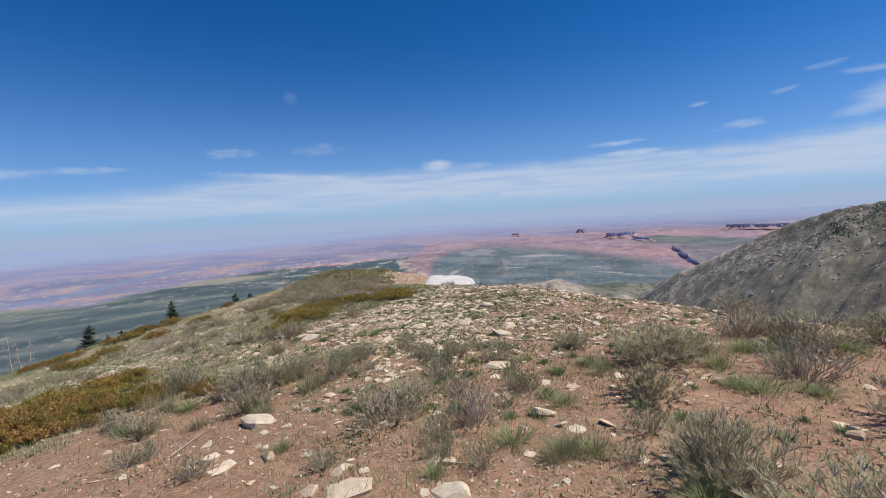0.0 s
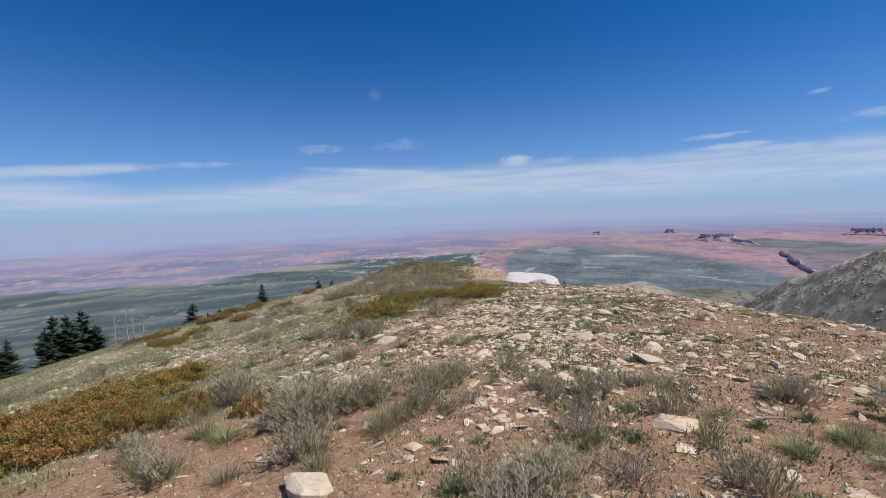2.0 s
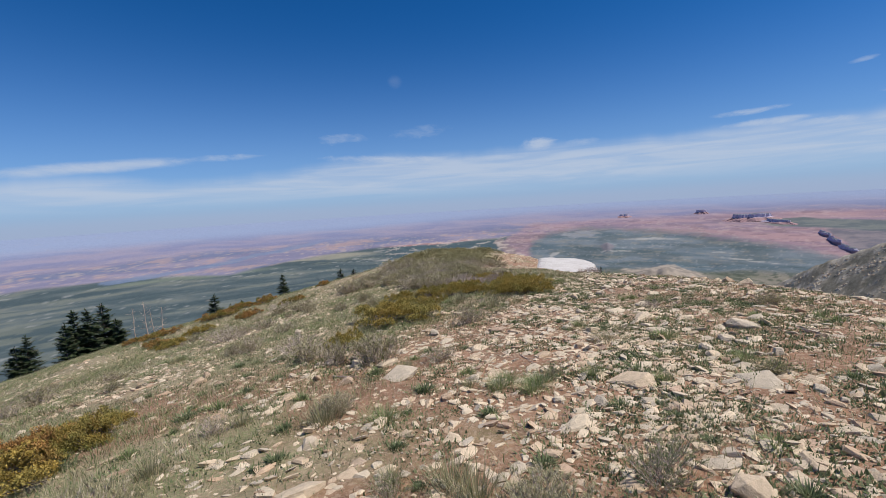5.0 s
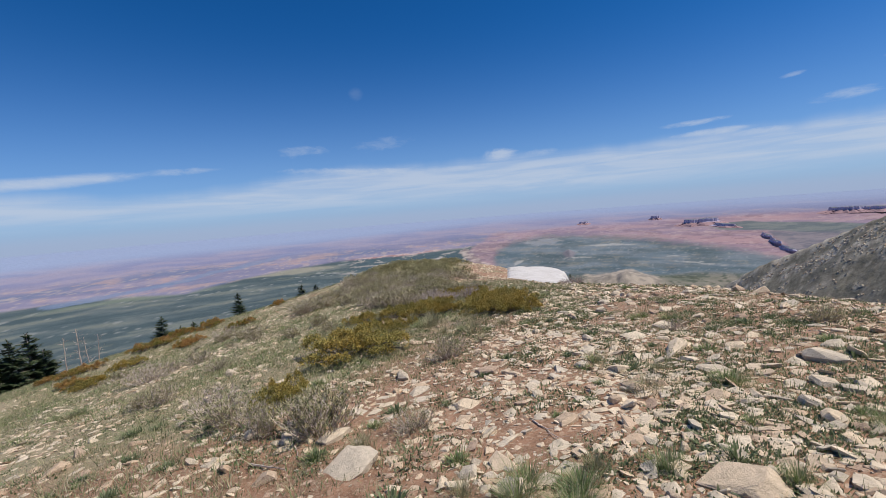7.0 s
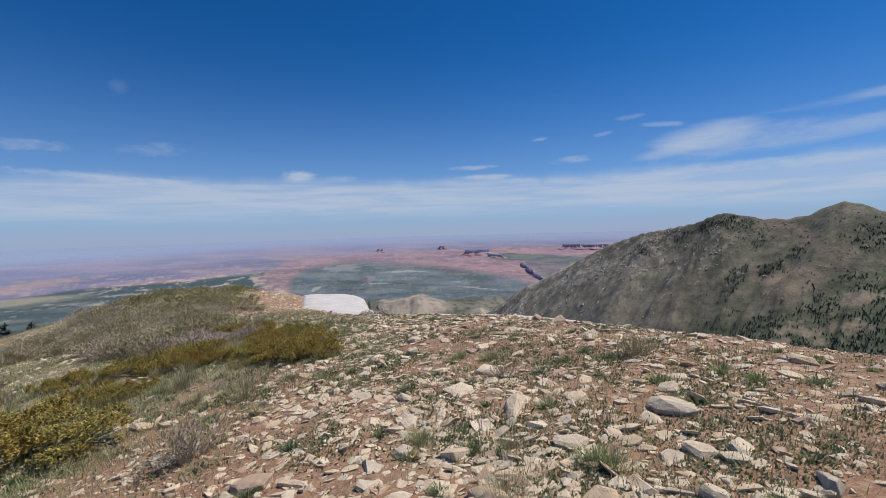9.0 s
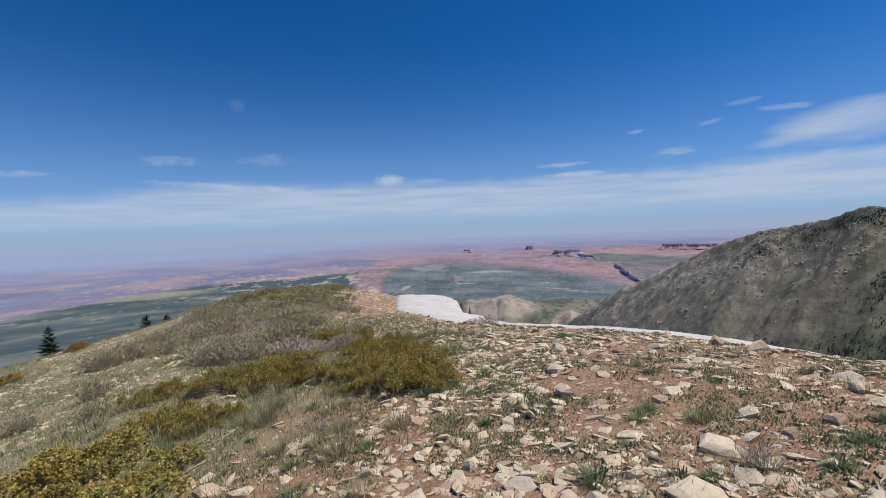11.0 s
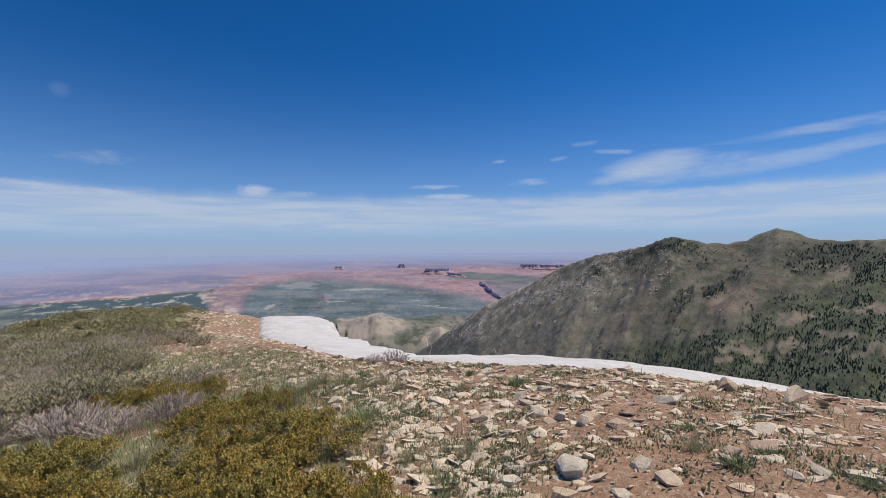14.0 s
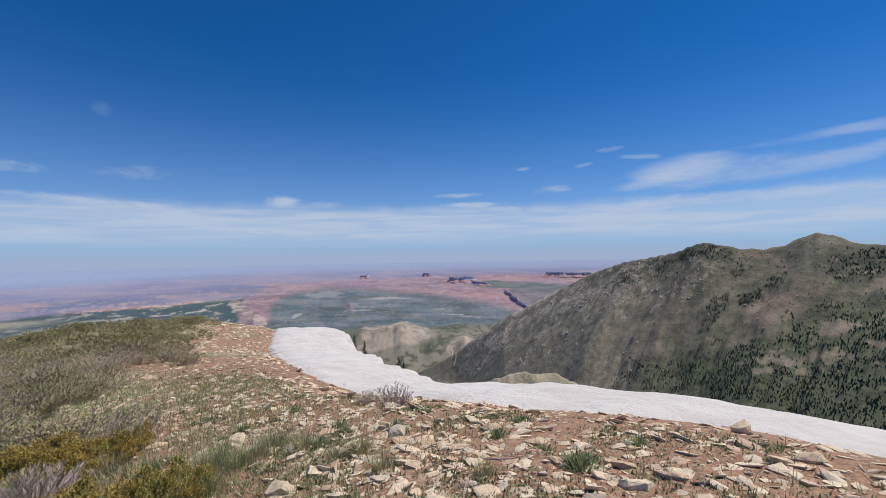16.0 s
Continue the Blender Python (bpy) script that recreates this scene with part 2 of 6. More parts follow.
def build_land():
    rings = [0.3]
    while rings[-1] < 4900:
        r = rings[-1]
        rings.append(r * (1.03 if r < 16 else 1.022 if r < 600 else 1.0085 if r < 2000 else 1.0062))
    rings = np.array(rings)
    az = np.concatenate([np.linspace(-96, -48, 130, endpoint=False), np.linspace(-48, 62, 740, endpoint=False), np.linspace(62, 264, 110, endpoint=False)])
    n, m = len(rings), len(az)
    R, A = np.meshgrid(rings, np.radians(az), indexing="ij")
    X, Y = CENTRE[0] + R * np.sin(A), CENTRE[1] + R * np.cos(A)
    Z = land(X, Y)
    co = np.concatenate([[[CENTRE[0], CENTRE[1], ground_z(*CENTRE)]], np.stack([X, Y, Z], -1).reshape(-1, 3)])
    i, j = np.meshgrid(np.arange(n - 1), np.arange(m), indexing="ij")
    a, b = 1 + i * m + j, 1 + i * m + (j + 1) % m
    quads = np.stack([a, a + m, b + m, b], -1).reshape(-1, 4)
    tris = np.stack([np.zeros(m, int), 1 + np.arange(m), 1 + (np.arange(m) + 1) % m], -1)
    me = bpy.data.meshes.new("ground")
    me.vertices.add(len(co))
    me.vertices.foreach_set("co", co.ravel())
    loops = np.concatenate([quads.ravel(), tris.ravel()])
    starts = np.concatenate([np.arange(len(quads)) * 4, len(quads) * 4 + np.arange(m) * 3])
    me.loops.add(len(loops))
    me.loops.foreach_set("vertex_index", loops.astype(np.int32))
    me.polygons.add(len(starts))
    me.polygons.foreach_set("loop_start", starts.astype(np.int32))
    me.polygons.foreach_set("use_smooth", np.ones(len(starts), bool))
    me.update(calc_edges=True)
    col = me.attributes.new("tone", "FLOAT_COLOR", "POINT")
    c, crags = land_colour(*co.T)
    col.data.foreach_set("color", c.ravel())
    me.attributes.new("crags", "FLOAT", "POINT").data.foreach_set("value", crags)
    return me


def polyline_gap(a, e, pts, stretch=1.0):
    """Distance in degrees from a broken line of bearings and heights."""
    best = np.full(np.shape(a), 1e9)
    for (a0, e0), (a1, e1) in zip(pts[:-1], pts[1:]):
        da, de = a1 - a0, (e1 - e0) * stretch
        t = np.clip(((a - a0) * da + (e - e0) * stretch * de) / (da * da + de * de), 0, 1)
        best = np.minimum(best, np.hypot(a - a0 - t * da, (e - e0) * stretch - t * de))
    return best


def mountain_cover(az, el):
    """Shares of scree, woods, dark crags, tan slopes and clearings on the mountain, by bearing and height."""
    n1 = fbm(az * 0.55, el * 1.1, 5, 111) - 0.5
    n2 = fbm(az * 1.7 + 3, el * 2.6, 5, 113) - 0.5
    top = np.interp(az, SPINE_AZ, SPINE_EL) - el
    streak = fbm((0.9 * az - el) * 2.6, (az + 0.9 * el) * 0.45, 4, 115)
    flank = smooth(az, 4, 8) * (1 - smooth(az, 22, 30)) * (1 - smooth(top + 5 * n1, 2.4, 4.6))
    scree = np.maximum(flank * smooth(streak, 0.42, 0.52), 0.6 * smooth(streak + 0.25 * n1, 0.60, 0.67) * smooth(az, 8, 12) * (1 - smooth(az, 28, 40)) * (1 - smooth(top, 5, 9)))
    line = np.interp(az, (25, 30, 38.3, 44.1, 49.8, 60), (-13.9, -12.4, -9.2, -5.6, -2.2, -1.0))
    woods = smooth(line - el + 5 * n1 + 2.5 * n2, -0.7, 0.9) * smooth(az, 22, 29)
    crag = smooth(az, 17, 25) * (1 - smooth(az, 34, 38)) * (1 - smooth(top + 4.5 * n1, 1.2, 3.2)) * smooth(n2, -0.16, -0.02)

    def spot(a, e, wa, we, tilt=0.0):
        return np.exp(-np.abs((az - a) / wa) ** 2 - np.abs((el - e - tilt * (az - a)) / we) ** 2)

    for a, e, wa, we, tilt in ((39.6, -3.4, 1.2, 1.3, 0.6), (37.4, -5.2, 1.6, 0.9, 0.5), (34.6, -6.2, 1.2, 1.3, 0.8), (47.8, -1.0, 4.4, 1.7, 0.0), (44.8, -2.6, 1.2, 1.0, -0.3),
                               (33.4, -8.0, 1.0, 1.1, 0.5), (54, -1.4, 6, 2.2, 0.0), (49.5, -1.6, 4.6, 2.0, 0.0), (36.6, -2.4, 0.8, 0.6, 0.3)):
        crag = np.maximum(crag, smooth(spot(a, e, wa, we, tilt) + 1.6 * n2 + 0.8 * n1, 0.42, 0.75))
    tan = np.exp(-(polyline_gap(az, el, ((31.2, -3.6), (30.4, -5.6), (28.2, -9.0), (25.6, -12.8))) / 1.1) ** 2) * (0.55 + 2 * n2)
    tan = np.maximum(tan, smooth(spot(39.2, -6.4, 3.6, 1.9, 0.35) + 1.3 * n1, 0.35, 0.7))
    tan = np.maximum(tan, np.exp(-(polyline_gap(az, el, ((36.5, -0.6), (39.2, -0.5), (41.6, -3.0), (43.2, -4.4))) / 0.55) ** 2) * 0.8)
    clear = 0.0 * az
    for a, e, wa, we, tilt in ((40.6, -11.4, 2.6, 1.0, 0.1), (43.8, -10.3, 2.4, 0.5, 0.12), (44.4, -7.8, 2.0, 0.6, 0.25), (50.5, -6.2, 2.2, 0.6, 0.15), (47.8, -3.1, 1.4, 0.6, 0.5),
                               (38.3, -12.6, 1.0, 0.5, 0.2), (47.5, -8.9, 1.6, 0.35, 0.1), (53, -9.5, 3, 0.7, 0.1)):
        clear = np.maximum(clear, smooth(spot(a, e, wa, we, tilt) + 1.7 * n2 + 1.0 * n1, 0.40, 0.66))
    return np.clip(scree, 0, 1), np.clip(woods * (1 - clear), 0, 1), np.clip(crag, 0, 1), np.clip(tan, 0, 1), clear


def lerp(a, b, k):
    return a + (b - a) * np.clip(k, 0, 1)[:, None]


def c(*v):
    return np.array([v], float)


def land_colour(x, y, z):
    """Base colour of the land, far haze painted in, with the nearness of the bare ridge in the fourth channel, and the
    share of crags.
    """
    r = np.hypot(x - CENTRE[0], y - CENTRE[1])
    near, far = r < 202, r > 88
    out, crags = np.zeros((len(x), 3)), np.full(len(x), 0.15)
    out[near] = near_colour(x[near], y[near])
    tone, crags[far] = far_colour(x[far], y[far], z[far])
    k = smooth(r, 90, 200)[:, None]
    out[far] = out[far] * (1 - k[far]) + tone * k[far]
    return np.concatenate([np.clip(out, 0, 1), (1 - smooth(r, 40, 120))[:, None]], 1), crags


def near_colour(x, y):
    n1, n2 = fbm(x * 0.35, y * 0.35, 4, 61), fbm(x * 1.1, y * 1.1, 4, 67)
    soil = lerp(c(0.255, 0.138, 0.083), c(0.345, 0.205, 0.135), n2)
    grass = lerp(c(0.23, 0.215, 0.12), c(0.40, 0.36, 0.235), n2)
    grass = lerp(grass, c(0.19, 0.225, 0.10), smooth(fbm(x * 0.8, y * 0.8, 4, 63), 0.45, 0.64) * 0.8)
    litter = smooth(n1 + 0.45 * smooth(-x, 2.0, 11) - 0.25 * smooth(x, -3, 3) * (y < 24) - 0.4 * smooth(crest_offset(x, y)[0], -7.5, -4) * (y > 20), 0.52, 0.72)
    return lerp(soil, grass, litter)


def far_colour(x, y, z):
    dx, dy = x - CENTRE[0], y - CENTRE[1]
    r, az = np.hypot(dx, dy), np.degrees(np.arctan2(dx, dy))
    el = np.degrees(np.arctan2(z - 1.5, np.maximum(r, 0.1)))
    # the plain: bearings and heights bent by noise so that no edge runs straight
    wa = az + 1.8 * (fbm(az * 0.22, el * 0.9, 4, 101) - 0.5)
    we = el + 0.5 * (fbm(az * 0.20, el * 1.3, 5, 103) - 0.5)
    s1, s2, s3, s4 = fbm(az * 0.07, we * 2.0, 5, 81), fbm(az * 0.20 + el, we * 3.4, 5, 83), fbm(az * 0.7, we * 6.0, 4, 87), fbm(az * 1.6, we * 9.0, 3, 89)

    def spot(a, e, sa, se, tilt=0.0):
        return np.exp(-np.abs((wa - a) / sa) ** 2 - np.abs((we - e - tilt * (wa - a)) / se) ** 2)

    # haze is mixed into the plain's own colours, turning pinks and greens bluer
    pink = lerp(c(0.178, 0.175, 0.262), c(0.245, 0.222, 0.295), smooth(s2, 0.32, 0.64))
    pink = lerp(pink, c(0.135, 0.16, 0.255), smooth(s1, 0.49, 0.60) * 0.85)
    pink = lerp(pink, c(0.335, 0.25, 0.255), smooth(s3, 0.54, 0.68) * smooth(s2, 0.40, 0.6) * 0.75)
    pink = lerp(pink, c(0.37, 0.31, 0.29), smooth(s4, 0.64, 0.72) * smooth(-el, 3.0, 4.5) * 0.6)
    flat = lerp(c(0.062, 0.09, 0.10), c(0.115, 0.138, 0.14), smooth(s2, 0.32, 0.66))
    flat = lerp(flat, c(0.052, 0.078, 0.088), smooth(s1, 0.48, 0.56) * 0.85)
    flat = lerp(flat, c(0.16, 0.175, 0.145), smooth(s2, 0.55, 0.64) * 0.5)
    flat = lerp(flat, c(0.27, 0.28, 0.27), smooth(fbm(az * 0.7, el * 7.0, 4, 125), 0.70, 0.77) * 0.6)
    # dark woods with pale clearings in the flats
    forest = lerp(c(0.045, 0.078, 0.095), c(0.075, 0.105, 0.115), s3)
    forest = lerp(forest, c(0.34, 0.31, 0.28), smooth(s4 * 0.6 + s3 * 0.4, 0.585, 0.63) * 0.8)
    for a, e, sa, se, tilt in ((-34.9, -6.2, 1.9, 0.11, 0.03), (-39.0, -6.8, 2.4, 0.13, -0.02), (-31, -6.05, 1.2, 0.10, 0.02), (-27.5, -6.0, 1.4, 0.10, 0.04), (-25.6, -5.5, 1.0, 0.10, 0.04)):
        forest = lerp(forest, c(0.40, 0.36, 0.33), smooth(spot(a, e, sa, se, tilt), 0.35, 0.7) * 0.85)
    flat = lerp(flat, forest, smooth(-we, 5.0, 5.25) * (1 - smooth(-we, 7.2, 8.2)) * smooth(wa, -41, -38) * (1 - smooth(wa, -22, -19)))
    flat = lerp(flat, lerp(c(0.24, 0.235, 0.19), c(0.31, 0.29, 0.23), s3), smooth(spot(-47, -5.9, 8, 0.42, 0.01), 0.4, 0.7) * 0.8)
    flat = lerp(flat, c(0.19, 0.22, 0.17), smooth(spot(-62, -6.6, 12, 0.35), 0.4, 0.8) * 0.6)
    line = np.interp(az, (-90, -66, -58, -52, -47, -40, -36, -28, -24, -20, 0), (-5.8, -6.0, -6.8, -6.15, -5.65, -5.2, -5.2, -5.0, -4.9, -4.6, -4.6))
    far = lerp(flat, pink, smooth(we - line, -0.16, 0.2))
    cliffy = smooth(-np.abs(we - line - 0.1) + 0.25 * (s3 - 0.5), -0.17, -0.06) * smooth(wa, -41, -36) * (1 - smooth(wa, -27.5, -26))
    far = lerp(far, lerp(c(0.32, 0.185, 0.17), c(0.47, 0.36, 0.33), smooth(s4, 0.4, 0.6)), cliffy * 0.85)
    # a blue river and blue far valleys across the pink plain
    river = np.exp(-(polyline_gap(wa, we, ((-70, -6.2), (-60.4, -5.6), (-55.6, -5.0), (-51.6, -4.45), (-45.3, -3.5), (-40, -3.1)), 2.0) / 0.55) ** 2)
    far = lerp(far, c(0.15, 0.20, 0.31), smooth(river + 0.9 * (s3 - 0.5), 0.45, 0.8) * 0.75)
    far = lerp(far, c(0.11, 0.13, 0.25), smooth(spot(-65, -3.5, 7, 0.22, 0.01) + 0.7 * (s2 - 0.5), 0.4, 0.75) * 0.75)
    far = lerp(far, c(0.34, 0.245, 0.235), smooth(spot(-57, -6.1, 5, 0.4, 0.02) + spot(-43, -4.3, 6, 0.5, 0.05) + 0.9 * (s3 - 0.5), 0.5, 0.85) * 0.6)
    far = lerp(far, c(0.13, 0.15, 0.25), smooth(spot(-33, -1.75, 7, 0.12, 0.004), 0.3, 0.8) * 0.6)
    far = lerp(far, c(0.125, 0.155, 0.22), smooth(spot(-21.5, -3.9, 4.5, 0.22, 0.02) + 0.8 * (s2 - 0.5), 0.4, 0.75) * 0.6)
    # the basin and the red arc round it
    inner = np.interp(wa, (-21.6, -20.4, -19.2, -17.2, -13.5, -9.5, -0.7, 6, 11.7, 14), (-12, -7.8, -5.6, -4.35, -3.85, -4.0, -4.9, -6.0, -7.3, -8))
    outer = np.interp(wa, (-25, -23.6, -22.4, -19.6, -14, -9, 0, 20, 26), (-9, -7, -4.9, -3.25, -2.95, -2.75, -2.65, -2.45, -2.3))
    red = lerp(c(0.25, 0.175, 0.215), c(0.34, 0.225, 0.24), smooth(s2, 0.34, 0.62))
    red = lerp(red, c(0.19, 0.125, 0.145), smooth(s3, 0.60, 0.70) * 0.65)
    red = lerp(red, c(0.40, 0.30, 0.30), smooth(s4, 0.60, 0.70) * 0.5)
    band = smooth(outer - we, -0.25, 0.35) * smooth(az, -25, -22) * (1 - smooth(az, 24, 32))
    far = lerp(far, red, band * (0.8 + 0.2 * smooth(az, -19, -9)) * (0.70 + 0.3 * smooth(np.abs(we + 4.0), 0.0, 1.2)) * smooth(el, -9, -7.4))
    inside_ = smooth(inner - we + 0.5 * (s4 - 0.5) + 0.5 * (s2 - 0.5), -0.5, 0.75) * smooth(wa, -21.5, -19.0)
    basin = lerp(c(0.085, 0.122, 0.145), c(0.145, 0.175, 0.20), smooth(s2, 0.34, 0.64))
    basin = lerp(basin, c(0.058, 0.082, 0.085), smooth(fbm(wa * 0.22, we * 1.6, 5, 121), 0.48, 0.62) * 0.5)
    basin = lerp(basin, c(0.25, 0.26, 0.285), smooth(spot(-13.4, -4.75, 2.6, 0.5, 0.02) + 1.2 * (s3 - 0.5), 0.35, 0.7) * 0.75)
    basin = lerp(basin, c(0.22, 0.21, 0.18), smooth(s3, 0.60, 0.68) * 0.45)
    basin = lerp(basin, c(0.29, 0.30, 0.31), smooth(fbm(az * 2.6, el * 9.0, 3, 123), 0.70, 0.78) * 0.4)
    for a, e, sa, se, tilt in ((3.7, -7.75, 2.2, 0.10, -0.05), (1.5, -7.0, 1.0, 0.08, 0.0), (-16.5, -7.3, 0.9, 0.25, 0.3), (6.0, -8.1, 1.6, 0.08, -0.06), (-5, -5.6, 3.0, 0.09, -0.03), (-9, -6.9, 2.5, 0.08, 0.0)):
        basin = lerp(basin, c(0.33, 0.33, 0.32), smooth(spot(a, e, sa, se, tilt) + 0.5 * (s4 - 0.5), 0.35, 0.7) * 0.8)
    far = lerp(far, basin, inside_)
    far = lerp(far, c(0.20, 0.175, 0.20), smooth(np.exp(-((az + 10.1) / 0.9) ** 2 - ((r - 3080) / 110) ** 2), 0.3, 0.7) * 0.7)
    # pale rocky fin at the foot of the arc
    far = lerp(far, lerp(c(0.24, 0.19, 0.18), c(0.40, 0.34, 0.31), smooth(s4, 0.4, 0.6)), smooth(np.exp(-(polyline_gap(wa, we, ((-23.2, -5.5), (-22.4, -6.4), (-21.0, -7.9)), 1.0) / 0.75) ** 2) + 1.0 * (s4 - 0.5), 0.4, 0.75) * 0.8)
    # the green table and the plateau past the dark cliffs
    table = smooth(np.exp(-np.abs((wa - 13.5) / 8.0) ** 4 - np.abs((we + 4.15 + 0.06 * (wa - 12)) / 0.62) ** 4) + 0.7 * (s2 - 0.5), 0.35, 0.6)
    far = lerp(far, lerp(c(0.085, 0.115, 0.12), c(0.14, 0.165, 0.155), smooth(s3, 0.4, 0.6)), table * 0.9)
    side = smooth(wa - np.interp(el, (-9, -7, -5, -4), (13.6, 13.0, 11.2, 10.2)), -0.15, 0.2) * smooth(-we, 4.4, 4.9)
    far = lerp(far, lerp(c(0.115, 0.12, 0.145), c(0.19, 0.175, 0.19), smooth(s3, 0.38, 0.62)), side * 0.9)
    far = lerp(far, c(0.30, 0.30, 0.33), smooth(spot(18, -1.75, 7, 0.09) + 0.5 * (s3 - 0.5), 0.4, 0.7) * 0.6)
    # distance: haze painted into the colour, lilac first, then blue at the horizon
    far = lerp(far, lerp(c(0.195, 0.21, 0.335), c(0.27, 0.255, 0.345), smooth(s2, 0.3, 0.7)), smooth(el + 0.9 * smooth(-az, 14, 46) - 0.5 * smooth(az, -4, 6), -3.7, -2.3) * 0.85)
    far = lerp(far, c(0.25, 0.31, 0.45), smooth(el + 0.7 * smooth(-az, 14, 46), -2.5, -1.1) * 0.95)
    # hills and floor of the near valley
    v1, v2 = fbm(x / 130, y / 130, 5, 131), fbm(x / 34, y / 34, 4, 133)
    valley = lerp(c(0.115, 0.125, 0.095), c(0.20, 0.185, 0.15), smooth(v1, 0.36, 0.62))
    valley = lerp(valley, c(0.055, 0.07, 0.05), smooth(v2, 0.54, 0.62) * 0.8)
    far = lerp(far, valley, smooth(-we, 8.9, 9.7) * smooth(wa, -16, -11))
    hill = np.maximum(np.exp(-((az + 4.6) / 5.0) ** 4 - ((r - 2440) / 200) ** 4), np.exp(-((az - 4.6) / 1.9) ** 4 - ((r - 2240) / 160) ** 4))
    hill = smooth(hill + 0.9 * (v1 - 0.5) + 0.6 * (v2 - 0.5), 0.3, 0.7)
    far = lerp(far, lerp(c(0.22, 0.19, 0.16), c(0.37, 0.315, 0.26), smooth(v2, 0.3, 0.65)), hill * 0.9)
    # the mountain
    scree, woods, crag, tan, clear = mountain_cover(az, el)
    m1, m2 = fbm(az * 0.6, el * 1.2, 5, 95), fbm(az * 2.4, el * 4.0, 4, 97)
    slope = lerp(c(0.098, 0.094, 0.072), c(0.155, 0.14, 0.11), smooth(m1, 0.34, 0.66))
    slope = lerp(slope, c(0.088, 0.104, 0.06), smooth(m2, 0.50, 0.64) * 0.55)
    # left flank lightened in colour to make up for its grazing sun
    slope = lerp(slope, lerp(c(0.175, 0.16, 0.125), c(0.27, 0.24, 0.19), smooth(m2, 0.35, 0.65)), (1 - smooth(az, 22, 33)) * 0.7)
    slope = lerp(slope, lerp(c(0.19, 0.15, 0.115), c(0.27, 0.215, 0.165), m2), tan * 0.75)
    slope = lerp(slope, lerp(c(0.30, 0.265, 0.215), c(0.50, 0.45, 0.375), smooth(m2, 0.3, 0.7)), scree * 0.9)
    slope = lerp(slope, c(0.05, 0.056, 0.045), crag * 0.8)
    slope = lerp(slope, lerp(c(0.06, 0.072, 0.048), c(0.10, 0.115, 0.07), smooth(m2, 0.3, 0.7)), woods * 0.85)
    slope = lerp(slope, lerp(c(0.18, 0.15, 0.115), c(0.26, 0.22, 0.17), m2), clear * 0.85)
    slope = lerp(slope, lerp(c(0.21, 0.195, 0.14), c(0.34, 0.30, 0.22), smooth(v2, 0.3, 0.65)), smooth(r, 640, 700) * (1 - smooth(r, 800, 860)) * (1 - smooth(np.abs(az - 14), 5, 7)))
    mount = smooth(az + 1.2 * (v1 - 0.5), -3.0, 2.5) * (1 - smooth(r, 1900, 2050))
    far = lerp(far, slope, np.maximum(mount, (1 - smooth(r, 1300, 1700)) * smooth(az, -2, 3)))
    far = lerp(far, lerp(c(0.05, 0.072, 0.062), c(0.095, 0.108, 0.088), fbm(x / 90, y / 90, 5, 135)), (1 - smooth(r, 1300, 1700)) * (1 - smooth(az, -2, 3)))
    return far, np.maximum(mount, 0.15)


# ---- materials ----
def material(name, rough=0.85):
    mat = bpy.data.materials.new(name)
    mat.use_nodes = True
    nt = mat.node_tree
    bsdf = nt.nodes["Principled BSDF"]
    bsdf.inputs["Roughness"].default_value = rough
    bsdf.inputs["Specular IOR Level"].default_value = 0.25
    return mat, nt, bsdf


def node_noise(nt, scale, detail=4.0, rough=0.55, coord="Object", vec=None):
    n = nt.nodes.new("ShaderNodeTexNoise")
    n.inputs["Scale"].default_value, n.inputs["Detail"].default_value, n.inputs["Roughness"].default_value = scale, detail, rough
    if vec is None:
        tc = nt.nodes.new("ShaderNodeTexCoord")
        vec = tc.outputs[coord]
    nt.links.new(vec, n.inputs["Vector"])
    return n.outputs["Fac"]


def node_ramp(nt, fac, stops):
    n = nt.nodes.new("ShaderNodeValToRGB")
    els = n.color_ramp.elements
    while len(els) < len(stops):
        els.new(0.5)
    for e, (p, c) in zip(els, stops):
        e.position, e.color = p, (*c, 1) if len(c) == 3 else c
    nt.links.new(fac, n.inputs["Fac"])
    return n.outputs["Color"]


def node_mix(nt, fac, a, b, blend="MIX"):
    n = nt.nodes.new("ShaderNodeMix")
    n.data_type, n.blend_type = "RGBA", blend
    for key, v in (("Factor", fac), ("A", a), ("B", b)):
        if isinstance(v, (int, float)):
            n.inputs[key].default_value = v
        elif isinstance(v, tuple):
            n.inputs[key].default_value = (*v, 1)
        else:
            nt.links.new(v, n.inputs[key])
    return n.outputs["Result"]


def node_bump(nt, bsdf, height, strength, distance):
    b = nt.nodes.new("ShaderNodeBump")
    b.inputs["Strength"].default_value, b.inputs["Distance"].default_value = strength, distance
    nt.links.new(height, b.inputs["Height"])
    nt.links.new(b.outputs[0], bsdf.inputs["Normal"])


